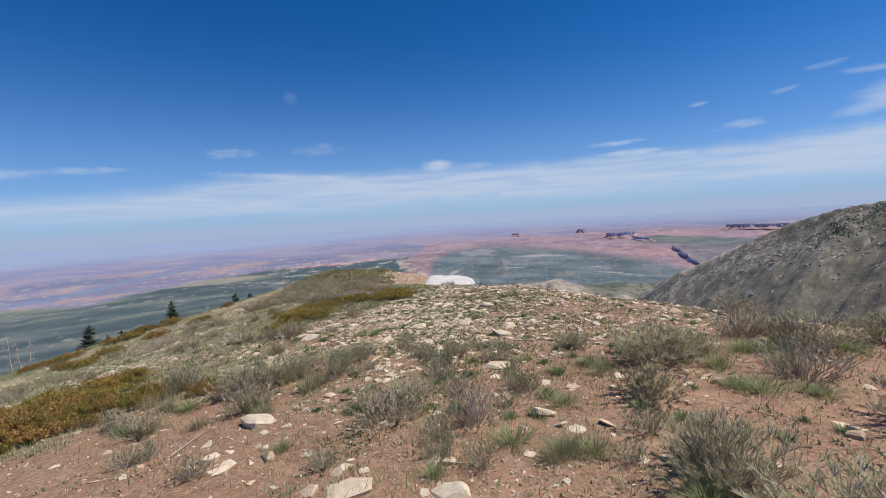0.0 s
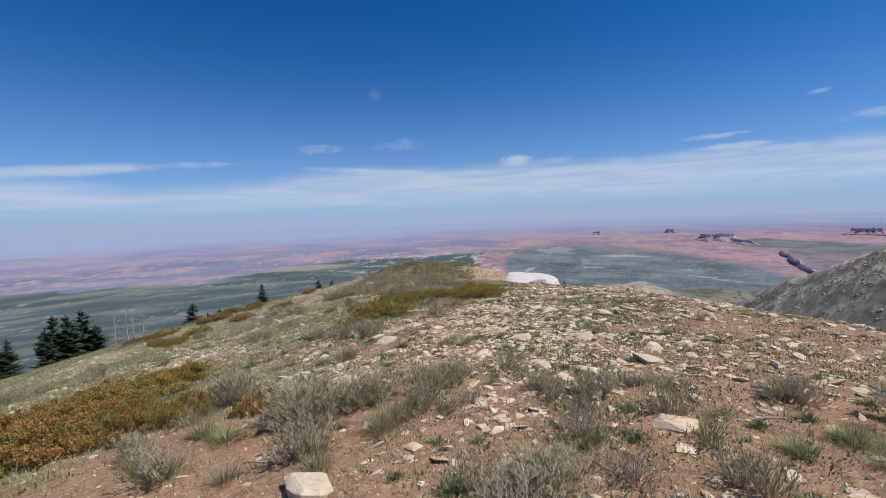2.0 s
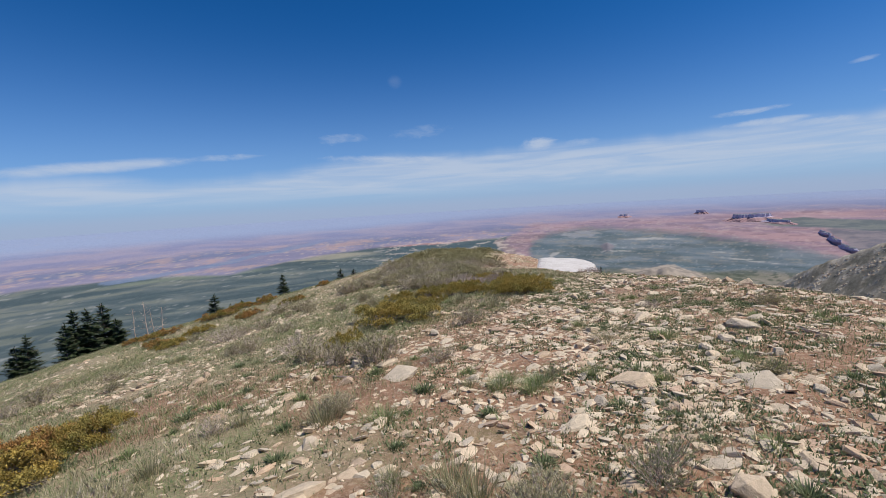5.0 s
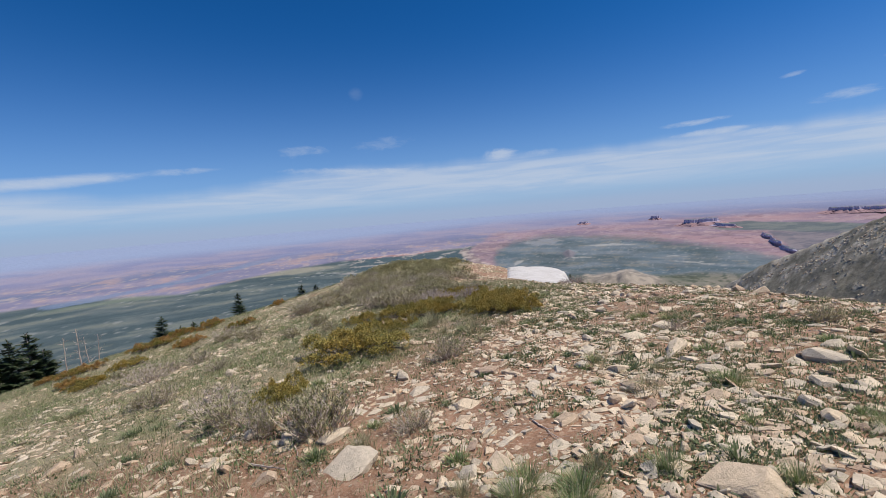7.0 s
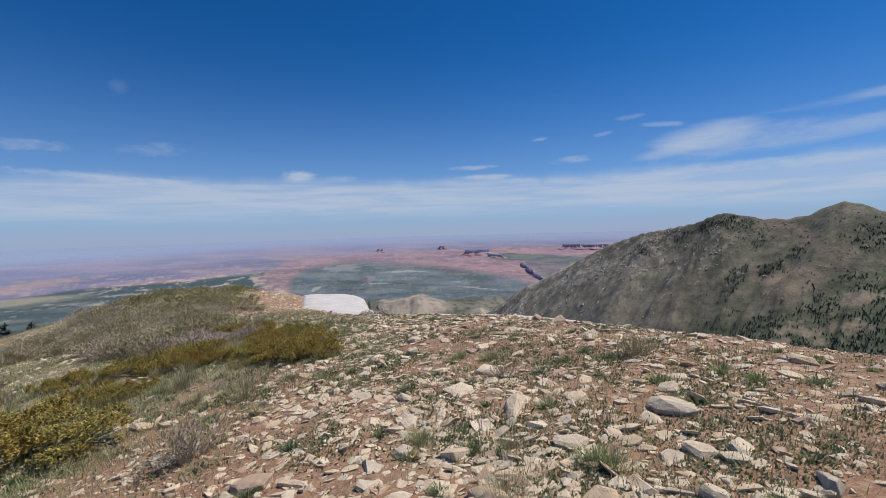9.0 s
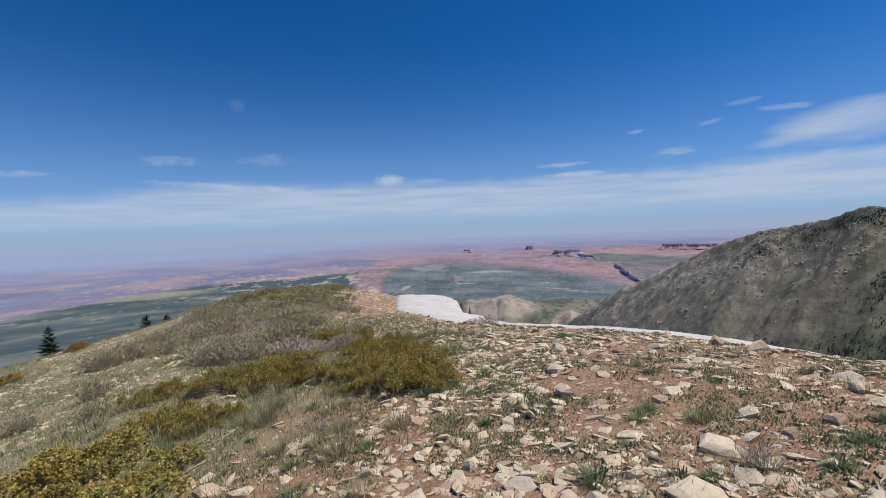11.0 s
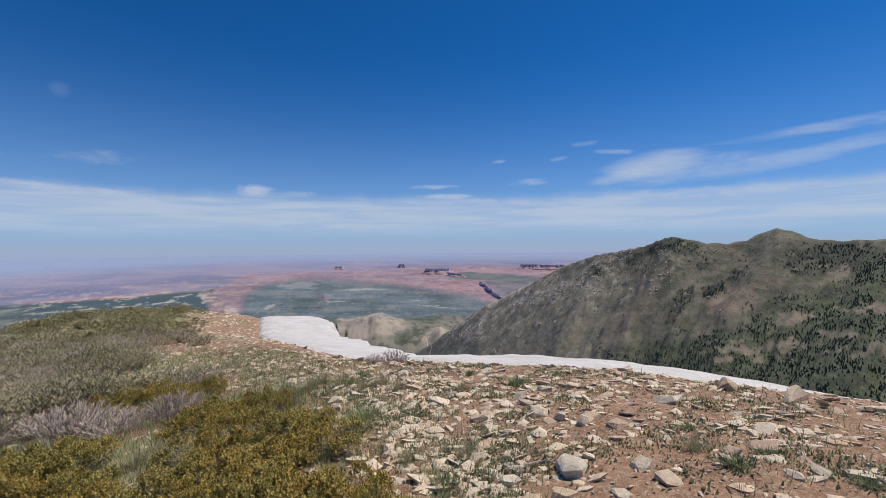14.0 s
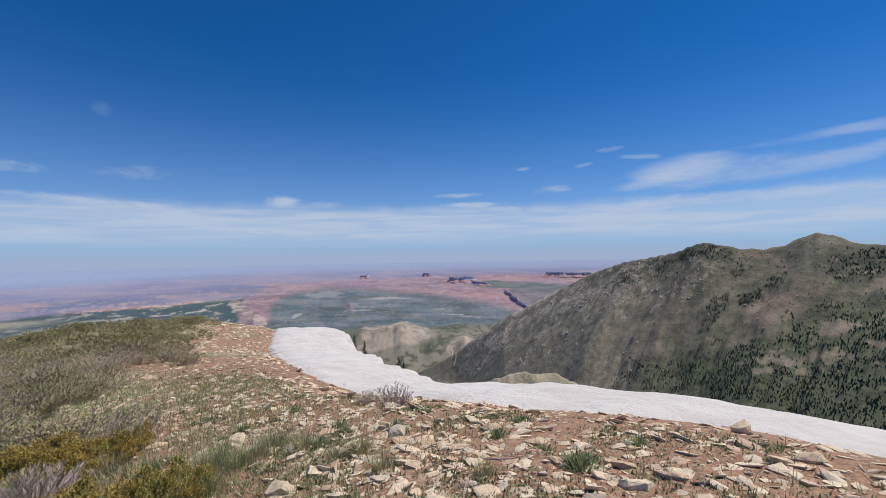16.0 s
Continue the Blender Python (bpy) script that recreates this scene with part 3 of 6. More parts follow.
def ground_material():
    mat, nt, bsdf = material("stony_ground", 0.95)
    at = nt.nodes.new("ShaderNodeAttribute")
    at.attribute_name = "tone"
    tone, nearness = at.outputs["Color"], at.outputs["Alpha"]
    fine = node_noise(nt, 9.0, 8, 0.72)
    tc = nt.nodes.new("ShaderNodeTexCoord")

    def grit_at(scale, cut):
        v = nt.nodes.new("ShaderNodeTexVoronoi")
        v.inputs["Scale"].default_value = scale
        nt.links.new(tc.outputs["Object"], v.inputs["Vector"])
        return v, node_ramp(nt, v.outputs["Color"], [(cut, (0, 0, 0)), (cut + 0.04, (1, 1, 1))])

    g1, p1 = grit_at(38.0, 0.66)
    g2, p2 = grit_at(95.0, 0.60)
    clod = node_ramp(nt, node_noise(nt, 3.2, 6, 0.65), [(0.3, (0.72, 0.70, 0.68)), (0.7, (1.18, 1.18, 1.18))])
    light = node_ramp(nt, fine, [(0.28, (0.5, 0.49, 0.48)), (0.72, (1.38, 1.38, 1.38))])
    base = node_mix(nt, 1.0, node_mix(nt, 1.0, tone, light, "MULTIPLY"), clod, "MULTIPLY")
    stones = node_mix(nt, p1, base, node_mix(nt, g1.outputs["Color"], (0.34, 0.225, 0.15), (0.50, 0.39, 0.285)))
    stones = node_mix(nt, p2, stones, (0.36, 0.25, 0.175))
    k = nt.nodes.new("ShaderNodeMath")
    k.operation = "MULTIPLY"
    k.inputs[1].default_value = 0.55
    nt.links.new(nearness, k.inputs[0])
    close = node_mix(nt, k.outputs[0], base, stones)
    # scrub, rills and clumps on the far slopes
    broad = node_ramp(nt, node_noise(nt, 0.03, 9, 0.7), [(0.36, (0.78, 0.79, 0.78)), (0.5, (1, 1, 1)), (0.66, (1.2, 1.18, 1.15))])
    crisp = node_ramp(nt, node_noise(nt, 0.22, 6, 0.75), [(0.40, (0.80, 0.80, 0.79)), (0.50, (1, 1, 1)), (0.60, (1.2, 1.18, 1.16))])
    crags = nt.nodes.new("ShaderNodeAttribute")
    crags.attribute_name = "crags"
    coarse = node_mix(nt, 1.0, broad, crisp, "MULTIPLY")
    distant = node_mix(nt, 1.0, tone, node_mix(nt, crags.outputs["Fac"], (1.0, 1.0, 1.0), coarse), "MULTIPLY")
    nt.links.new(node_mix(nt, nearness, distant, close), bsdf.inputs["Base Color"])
    h = node_mix(nt, 0.35, fine, node_mix(nt, 0.5, p1, p2))
    node_bump(nt, bsdf, h, 0.7, 0.03)
    # ledges and gullies of the far slopes
    relief = nt.nodes.new("ShaderNodeBump")
    relief.inputs["Distance"].default_value = 4.0
    away = nt.nodes.new("ShaderNodeMath")
    away.operation = "SUBTRACT"
    away.inputs[0].default_value = 1.0
    nt.links.new(nearness, away.inputs[1])
    nt.links.new(away.outputs[0], relief.inputs["Strength"])
    nt.links.new(node_noise(nt, 0.03, 5, 0.58), relief.inputs["Height"])
    nt.links.new(relief.outputs[0], bsdf.inputs["Normal"].links[0].from_node.inputs["Normal"])
    return mat


me = build_land()
me.materials.append(ground_material())
ground = tagged(new("ground", me), "stony red soil ridge falling to a wide desert valley", "ground", kind="structure")


# ---- snow ----
def snow_material():
    mat, nt, bsdf = material("old_snow", 0.55)
    n = node_noise(nt, 0.9, 6, 0.6)
    nt.links.new(node_ramp(nt, n, [(0.3, (0.54, 0.50, 0.465)), (0.6, (0.64, 0.605, 0.575))]), bsdf.inputs["Base Color"])
    bsdf.inputs["Subsurface Weight"].default_value = 0.0
    node_bump(nt, bsdf, node_noise(nt, 2.6, 8, 0.66), 0.7, 0.16)
    return mat


def build_snow():
    pts = []
    run = np.concatenate([[0], np.cumsum(np.hypot(*np.diff(CREST, axis=0).T))])
    s = np.arange(24.5, run[-2] + 1.2, 0.22)
    cx, cy = np.interp(s, run, CREST[:, 0]), np.interp(s, run, CREST[:, 1])
    ker = np.ones(13) / 13
    cx[6:-6], cy[6:-6] = np.convolve(cx, ker, "valid"), np.convolve(cy, ker, "valid")
    tx, ty = np.gradient(cx), np.gradient(cy)
    ln = np.hypot(tx, ty)
    nx, ny = ty / ln, -tx / ln
    far = smooth(cy, 24, 50)
    lip = 3.3 + 0.9 * smooth(cy, 19, 25) + 1.3 * far + 0.5 * (fbm(s * 0.35, 0 * s, 3, 11) - 0.5) * 2 + 0.55 * (np.abs(np.sin(s * 0.9 + 3 * fbm(s * 0.3, 0 * s, 2, 12))) - 0.6)
    lip *= 0.3 + 0.7 * smooth(s, 24, 29)
    edge = 0.25 + 0.4 * (fbm(s * 0.9, 0 * s + 4, 3, 13) - 0.5) * 2
    k = np.concatenate([np.linspace(0, 1, 26), 1 + np.linspace(0.04, 0.5, 8)])
    S, K = np.meshgrid(np.arange(len(s)), k, indexing="ij")
    D = edge[S] + (lip[S] - edge[S]) * np.minimum(K, 1) + np.maximum(K - 1, 0) * 2.2
    X, Y = cx[S] + nx[S] * D, cy[S] + ny[S] * D
    base = ridge(cx, cy)[S]
    top = base - 0.02 - 0.12 - 0.32 * (1 - smooth(cy, 16, 23)[S]) + 0.2 * far[S] + 0.14 * smooth(K, 0, 0.2) - (0.155 - 0.12 * far[S]) * D - 0.008 * D**2 + 0.12 * (fbm(X * 0.9, Y * 0.9, 4, 15) - 0.5) + 0.05 * (fbm(X * 3.1, Y * 3.1, 3, 19) - 0.5)
    top = top - np.maximum(K - 1, 0) * 4.5 - 0.25 * (K <= 0.001)
    me = bpy.data.meshes.new("snow")
    n, m = S.shape
    i, j = np.meshgrid(np.arange(n - 1), np.arange(m - 1), indexing="ij")
    a = i * m + j
    me.from_pydata(np.stack([X, Y, top], -1).reshape(-1, 3).tolist(), [], np.stack([a, a + 1, a + m + 1, a + m], -1).reshape(-1, 4)[:, ::-1].tolist())
    for p in me.polygons:
        p.use_smooth = True
    return me


me = build_snow()
me.materials.append(snow_material())
snow = tagged(new("snow_bank", me), "long bank of old dirty-white snow along the crest", "snow", kind="structure")


# ---- helpers for things ----
def part(name, me, mat, parent, label=""):
    """Links a mesh or bmesh as ONE mesh object under a thing or a part."""
    if not isinstance(me, bpy.types.Mesh):
        bm, me = me, bpy.data.meshes.new(name)
        bm.to_mesh(me)
        bm.free()
    if mat and not me.materials:
        me.materials.append(mat)
    ob = new(name, me)
    ob.parent = parent
    return tagged(ob, label)


def mesh_from(name, verts, faces, mat):
    me = bpy.data.meshes.new(name)
    me.from_pydata([tuple(v) for v in verts], [], faces)
    me.materials.append(mat)
    return me


def seat(x, y, turn=0.0, size=1.0, lean=0.0, sink=0.0):
    """A pose on the ground, turned about the vertical."""
    e = 0.25
    z, zx, zy = (float(q) for q in land(np.array([x, x + e, x]), np.array([y, y, y + e])))
    gx, gy = (zx - z) / e, (zy - z) / e
    up = Vector((-gx * lean, -gy * lean, 1)).normalized()
    q = Vector((0, 0, 1)).rotation_difference(up)
    return Matrix.LocRotScale((x, y, z - sink), q @ Euler((0, 0, turn)).to_quaternion(), (size, size, size))


def place_copy(ob, m):
    """A copy of a thing at a pose with its own size."""
    c = copy_thing(ob, Matrix.LocRotScale(m.translation, m.to_quaternion(), None))
    c.scale = m.to_scale()
    return c


# ---- things: materials ----
def rock_material():
    mat, nt, bsdf = material("pale_sandstone", 0.9)
    info = nt.nodes.new("ShaderNodeObjectInfo")
    geo = nt.nodes.new("ShaderNodeNewGeometry")
    add = nt.nodes.new("ShaderNodeMath")
    add.operation = "FRACT"
    both = nt.nodes.new("ShaderNodeMath")
    both.operation = "ADD"
    nt.links.new(info.outputs["Random"], both.inputs[0])
    nt.links.new(geo.outputs["Random Per Island"], both.inputs[1])
    nt.links.new(both.outputs[0], add.inputs[0])
    body = node_ramp(nt, add.outputs[0], [(0.0, (0.50, 0.36, 0.255)), (0.22, (0.68, 0.56, 0.42)), (0.45, (0.54, 0.47, 0.385)), (0.72, (0.72, 0.61, 0.47)), (0.88, (0.58, 0.46, 0.345)), (1.0, (0.46, 0.33, 0.25))])
    blotch = node_ramp(nt, node_noise(nt, 7.0, 6, 0.65), [(0.35, (0.84, 0.82, 0.78)), (0.6, (1.08, 1.06, 1.03))])
    c = node_mix(nt, 1.0, body, blotch, "MULTIPLY")
    lichen = node_ramp(nt, node_noise(nt, 17.0, 5, 0.7), [(0.60, (0, 0, 0)), (0.68, (1, 1, 1))])
    k = nt.nodes.new("ShaderNodeMath")
    k.operation = "MULTIPLY"
    k.inputs[1].default_value = 0.22
    nt.links.new(lichen, k.inputs[0])
    c = node_mix(nt, k.outputs[0], c, (0.20, 0.19, 0.17))
    nt.links.new(c, bsdf.inputs["Base Color"])
    node_bump(nt, bsdf, node_noise(nt, 26.0, 8, 0.7), 0.55, 0.03)
    return mat


def leaf_material(name, stops, patch=None, rough=0.75, patch_scale=1.2, thin=0.3):
    """Foliage whose pieces differ from one to the next, with patches of a second colour."""
    mat, nt, bsdf = material(name, rough)
    geo = nt.nodes.new("ShaderNodeNewGeometry")
    c = node_ramp(nt, geo.outputs["Random Per Island"], stops)
    if patch:
        tc = nt.nodes.new("ShaderNodeTexCoord")
        info = nt.nodes.new("ShaderNodeObjectInfo")
        shift = nt.nodes.new("ShaderNodeVectorMath")
        shift.operation = "ADD"
        nt.links.new(tc.outputs["Object"], shift.inputs[0])
        nt.links.new(info.outputs["Location"], shift.inputs[1])
        f = node_ramp(nt, node_noise(nt, patch_scale, 4, 0.6, vec=shift.outputs[0]), [(0.42, (0, 0, 0)), (0.60, (1, 1, 1))])
        c = node_mix(nt, f, c, node_ramp(nt, geo.outputs["Random Per Island"], patch))
    nt.links.new(c, bsdf.inputs["Base Color"])
    tr = nt.nodes.new("ShaderNodeBsdfTranslucent")
    nt.links.new(c, tr.inputs["Color"])
    mx = nt.nodes.new("ShaderNodeMixShader")
    mx.inputs[0].default_value = thin
    nt.links.new(bsdf.outputs[0], mx.inputs[1])
    nt.links.new(tr.outputs[0], mx.inputs[2])
    nt.links.new(mx.outputs[0], nt.nodes["Material Output"].inputs["Surface"])
    return mat


def bark_material(name, a, b):
    mat, nt, bsdf = material(name, 0.9)
    geo = nt.nodes.new("ShaderNodeNewGeometry")
    c = node_mix(nt, geo.outputs["Random Per Island"], a, b)
    c = node_mix(nt, 1.0, c, node_ramp(nt, node_noise(nt, 14.0, 5), [(0.3, (0.7, 0.7, 0.7)), (0.7, (1.2, 1.2, 1.2))]), "MULTIPLY")
    nt.links.new(c, bsdf.inputs["Base Color"])
    return mat


ROCK = rock_material()
GRASS = leaf_material("meadow_grass", [(0.0, (0.14, 0.205, 0.075)), (0.4, (0.22, 0.28, 0.115)), (0.62, (0.32, 0.35, 0.18)), (0.82, (0.46, 0.41, 0.25)), (1.0, (0.55, 0.48, 0.33))])
DRY_GRASS = leaf_material("dry_grass", [(0.0, (0.18, 0.20, 0.10)), (0.4, (0.31, 0.29, 0.17)), (0.7, (0.42, 0.37, 0.23)), (1.0, (0.50, 0.44, 0.31))])
FORB = leaf_material("dark_forb", [(0.0, (0.10, 0.14, 0.065)), (0.5, (0.18, 0.22, 0.11)), (1.0, (0.30, 0.32, 0.19))])
SAGE_LEAF = leaf_material("grey_green_leaves", [(0.0, (0.23, 0.24, 0.115)), (0.45, (0.38, 0.35, 0.19)), (0.75, (0.50, 0.44, 0.27)), (1.0, (0.60, 0.52, 0.37))],
                          [(0.0, (0.16, 0.17, 0.08)), (0.5, (0.29, 0.275, 0.14)), (1.0, (0.44, 0.40, 0.24))], patch_scale=0.7)
PALE_LEAF = leaf_material("pale_sage", [(0.0, (0.24, 0.26, 0.135)), (0.35, (0.38, 0.36, 0.21)), (0.7, (0.52, 0.46, 0.30)), (1.0, (0.64, 0.56, 0.41))])
JUNIPER = leaf_material("juniper_sprays", [(0.0, (0.11, 0.11, 0.033)), (0.5, (0.31, 0.265, 0.075)), (1.0, (0.54, 0.44, 0.14))],
                        [(0.0, (0.17, 0.125, 0.03)), (0.5, (0.38, 0.275, 0.065)), (1.0, (0.60, 0.43, 0.12))], patch_scale=1.6, thin=0.18)
RUSTY = leaf_material("rusty_juniper_sprays", [(0.0, (0.24, 0.13, 0.045)), (0.5, (0.42, 0.235, 0.08)), (1.0, (0.58, 0.35, 0.13))],
                      [(0.0, (0.12, 0.125, 0.03)), (0.5, (0.24, 0.22, 0.055)), (1.0, (0.38, 0.32, 0.09))], patch_scale=1.1, thin=0.18)
NEEDLE = leaf_material("fir_needles", [(0.0, (0.025, 0.042, 0.02)), (0.6, (0.05, 0.075, 0.034)), (1.0, (0.085, 0.105, 0.05))])
# far trees: greens varied, and lightened for haze in the colour itself
FAR_NEEDLE = leaf_material("far_conifers", [(0.0, (0.05, 0.07, 0.05)), (0.5, (0.085, 0.11, 0.068)), (0.8, (0.13, 0.16, 0.085)), (1.0, (0.19, 0.22, 0.12))])
TWIG = bark_material("grey_twigs", (0.37, 0.29, 0.25), (0.60, 0.51, 0.45))
WOOD = bark_material("weathered_wood", (0.16, 0.12, 0.10), (0.30, 0.26, 0.23))
FLOWER = bark_material("yellow_petals", (0.62, 0.48, 0.03), (0.75, 0.60, 0.06))


# ---- things: shapes ----
def slab_points(rnd, flat, sides):
    """Three uneven rings of a broken stone, about one metre across."""
    ay, tilt, cut = rnd.uniform(0.5, 0.95), (rnd.uniform(-0.9, 0.9), rnd.uniform(-0.9, 0.9)), rnd.uniform(0.45, 0.85)
    out = []
    for k in range(sides):
        a = 2 * math.pi * (k + rnd.uniform(-0.42, 0.42)) / sides
        r = rnd.uniform(0.34, 0.55)
        x, y = r * math.cos(a), r * ay * math.sin(a)
        lift = 1 + tilt[0] * x + tilt[1] * y
        out.append((x * 0.9, y * 0.9, -0.12))
        out.append((x, y, flat * lift * rnd.uniform(0.15, 0.7)))
        s = cut * rnd.uniform(0.75, 1.2)
        out.append((x * s, y * s, flat * lift * rnd.uniform(0.78, 1.12)))
    return out


def rock_mesh(seed, flat):
    """An angular broken slab about one metre across, its foot at the origin."""
    rnd = random.Random(seed)
    bm = bmesh.new()
    for p in slab_points(rnd, flat, rnd.choice((5, 6, 7, 8))):
        bm.verts.new(p)
    bmesh.ops.convex_hull(bm, input=bm.verts)
    bmesh.ops.delete(bm, geom=[v for v in bm.verts if not v.link_faces], context="VERTS")
    bmesh.ops.dissolve_limit(bm, angle_limit=0.12, verts=bm.verts[:], edges=bm.edges[:])
    bmesh.ops.bevel(bm, geom=bm.edges[:], offset=0.012, segments=1, affect="EDGES", clamp_overlap=True)
    bmesh.ops.triangulate(bm, faces=bm.faces[:])
    long = [e for e in bm.edges if e.calc_length() > 0.22]
    bmesh.ops.subdivide_edges(bm, edges=long, cuts=2)
    bmesh.ops.triangulate(bm, faces=bm.faces[:])
    for v in bm.verts:
        v.co += 0.013 * noise.noise_vector(v.co * 4 + Vector((seed, 0, 0))) + 0.010 * noise.noise_vector(v.co * 13 + Vector((0, seed, 0)))
    me = bpy.data.meshes.new("rock")
    bm.to_mesh(me)
    bm.free()
    me.materials.append(ROCK)
    return me


def ribbon(verts, faces, p, way, length, width, droop, rnd, segs=3):
    """A tapering blade from p along way, bending down, as a strip."""
    side = way.cross(Vector((0, 0, 1)))
    side = side.normalized() if side.length > 1e-3 else Vector((1, 0, 0))
    side = (side + 0.6 * Vector((rnd.uniform(-1, 1), rnd.uniform(-1, 1), 0))).normalized()
    base = len(verts)
    q, d = Vector(p), Vector(way)
    for k in range(segs + 1):
        w = width * (1 - k / segs) ** 0.7
        if k == segs:
            verts.append(q.copy())
        else:
            verts.append(q - side * w / 2)
            verts.append(q + side * w / 2)
        d = (d + Vector((0, 0, -droop))).normalized()
        q = q + d * (length / segs)
    for k in range(segs - 1):
        a = base + 2 * k
        faces.append((a, a + 1, a + 3, a + 2))
    a = base + 2 * (segs - 1)
    faces.append((a, a + 1, a + 2))


def tuft_mesh(seed, blades, length, spread, mat, width=0.008, droop=0.16, segs=3):
    rnd = random.Random(seed)
    verts, faces = [], []
    for _ in range(blades):
        a, r = rnd.uniform(0, 2 * math.pi), abs(rnd.gauss(0, 0.4)) * spread
        out = rnd.uniform(0.05, 0.8)
        way = Vector((math.cos(a) * out, math.sin(a) * out, 1)).normalized()
        ribbon(verts, faces, (r * math.cos(a), r * math.sin(a), -0.02), way, length * rnd.uniform(0.5, 1.15), width * rnd.uniform(0.6, 1.4), droop * rnd.uniform(0.3, 1.6), rnd, segs)
    return mesh_from("grass_tuft", verts, faces, mat)


def stick(verts, faces, a, b, ra, rb, sides=3):
    """A thin tapering stick between two points."""
    d = (b - a).normalized()
    u = d.orthogonal().normalized()
    v = d.cross(u)
    base = len(verts)
    for p, r in ((a, ra), (b, rb)):
        for k in range(sides):
            t = 2 * math.pi * k / sides
            verts.append(p + u * (r * math.cos(t)) + v * (r * math.sin(t)))
    for k in range(sides):
        n = (k + 1) % sides
        faces.append((base + k, base + n, base + sides + n, base + sides + k))


def shrub_meshes(seed, stems, height, leafy, leaf=0.045, wide=0.014, mat=None):
    """Twigs and leaves of a low round shrub about one metre wide."""
    rnd = random.Random(seed)
    tv, tf, lv, lf = [], [], [], []
    for _ in range(stems):
        a = rnd.uniform(0, 2 * math.pi)
        out = rnd.uniform(0.1, 1.0)
        p = Vector((0.16 * out * math.cos(a), 0.16 * out * math.sin(a), -0.03))
        way = Vector((math.cos(a) * out * 0.95, math.sin(a) * out * 0.95, 0.9 * height / 0.5)).normalized()
        reach = (0.50 - 0.10 * out) * rnd.uniform(0.75, 1.1)
        w = 0.006
        for k in range(3):
            q = p + way * reach / 3 + Vector((rnd.uniform(-1, 1), rnd.uniform(-1, 1), rnd.uniform(-0.4, 0.8))) * 0.035
            stick(tv, tf, p, q, w, w * 0.7)
            for _ in range(2 + k):
                d = (way + Vector((rnd.uniform(-1, 1), rnd.uniform(-1, 1), rnd.uniform(-0.1, 1.0))) * 0.8).normalized()
                e = q + d * rnd.uniform(0.05, 0.12)
                stick(tv, tf, q, e, 0.0036, 0.0018)
                for _ in range(leafy):
                    c = q.lerp(e, rnd.uniform(0.3, 1.1))
                    ld = (d + Vector((rnd.uniform(-1, 1), rnd.uniform(-1, 1), rnd.uniform(-0.2, 1)))).normalized()
                    ribbon(lv, lf, c, ld, leaf * rnd.uniform(0.67, 1.33), wide, 0.0, rnd, 1)
            p, w = q, w * 0.7
            way = (way + Vector((rnd.uniform(-1, 1), rnd.uniform(-1, 1), rnd.uniform(0, 0.6))) * 0.3).normalized()
    return mesh_from("stem", tv, tf, TWIG), mesh_from("foliage", lv, lf, mat or SAGE_LEAF) if lv else None


def juniper_meshes(seed, shoots, mat):
    """Wood and scaly foliage of a creeping juniper mat about two metres wide, in clumps with dark gaps between."""
    rnd = random.Random(seed)
    wv, wf, lv, lf = [], [], [], []
    lumps = []
    while len(lumps) < 26:
        x, y = rnd.uniform(-0.98, 0.98), rnd.uniform(-0.64, 0.64)
        q = (x / 0.95) ** 2 + (y / 0.6) ** 2
        if q < rnd.uniform(0.4, 1.3) and all(math.hypot(x - a, y - b) > 0.19 for a, b, _, _ in lumps):
            lumps.append((x, y, rnd.uniform(0.10, 0.17), rnd.uniform(0.09, 0.36) + 0.06 * (1 - min(q, 1))))
    for x, y, r, h in lumps:
        for _ in range(4):
            a = rnd.uniform(0, 2 * math.pi)
            mid = Vector((x * 0.8 + 0.05 * math.cos(a), y * 0.8 + 0.05 * math.sin(a), h * 0.35))
            tip = Vector((x + 0.9 * r * math.cos(a), y + 0.9 * r * math.sin(a), h * rnd.uniform(0.2, 0.8)))
            stick(wv, wf, Vector((x * 0.4, y * 0.4, -0.03)), mid, 0.013, 0.008, 4)
            stick(wv, wf, mid, tip, 0.008, 0.003, 4)
        for _ in range(shoots // 26):
            a, u = rnd.uniform(0, 2 * math.pi), rnd.random() ** 0.5
            top = math.sqrt(max(0.0, 1 - u * u))
            n = Vector((u * math.cos(a), u * math.sin(a), 0.45 + 0.8 * top)).normalized()
            c = Vector((x + r * u * math.cos(a), y + r * u * math.sin(a), h * (0.38 + 0.56 * top) * rnd.uniform(0.85, 1.05)))
            d = (n + 0.75 * Vector((rnd.uniform(-1, 1), rnd.uniform(-1, 1), rnd.uniform(-0.5, 1)))).normalized()
            length = rnd.uniform(0.035, 0.085)
            for k in range(8):
                e = c + d * (length * k / 7)
                w = (d * 0.7 + Vector((rnd.uniform(-1, 1), rnd.uniform(-1, 1), rnd.uniform(-1, 1)))).normalized()
                ribbon(lv, lf, e, w, rnd.uniform(0.020, 0.036) * (1.15 - 0.07 * k), 0.017, 0.0, rnd, 1)
    return mesh_from("wood", wv, wf, WOOD), mesh_from("foliage", lv, lf, mat)


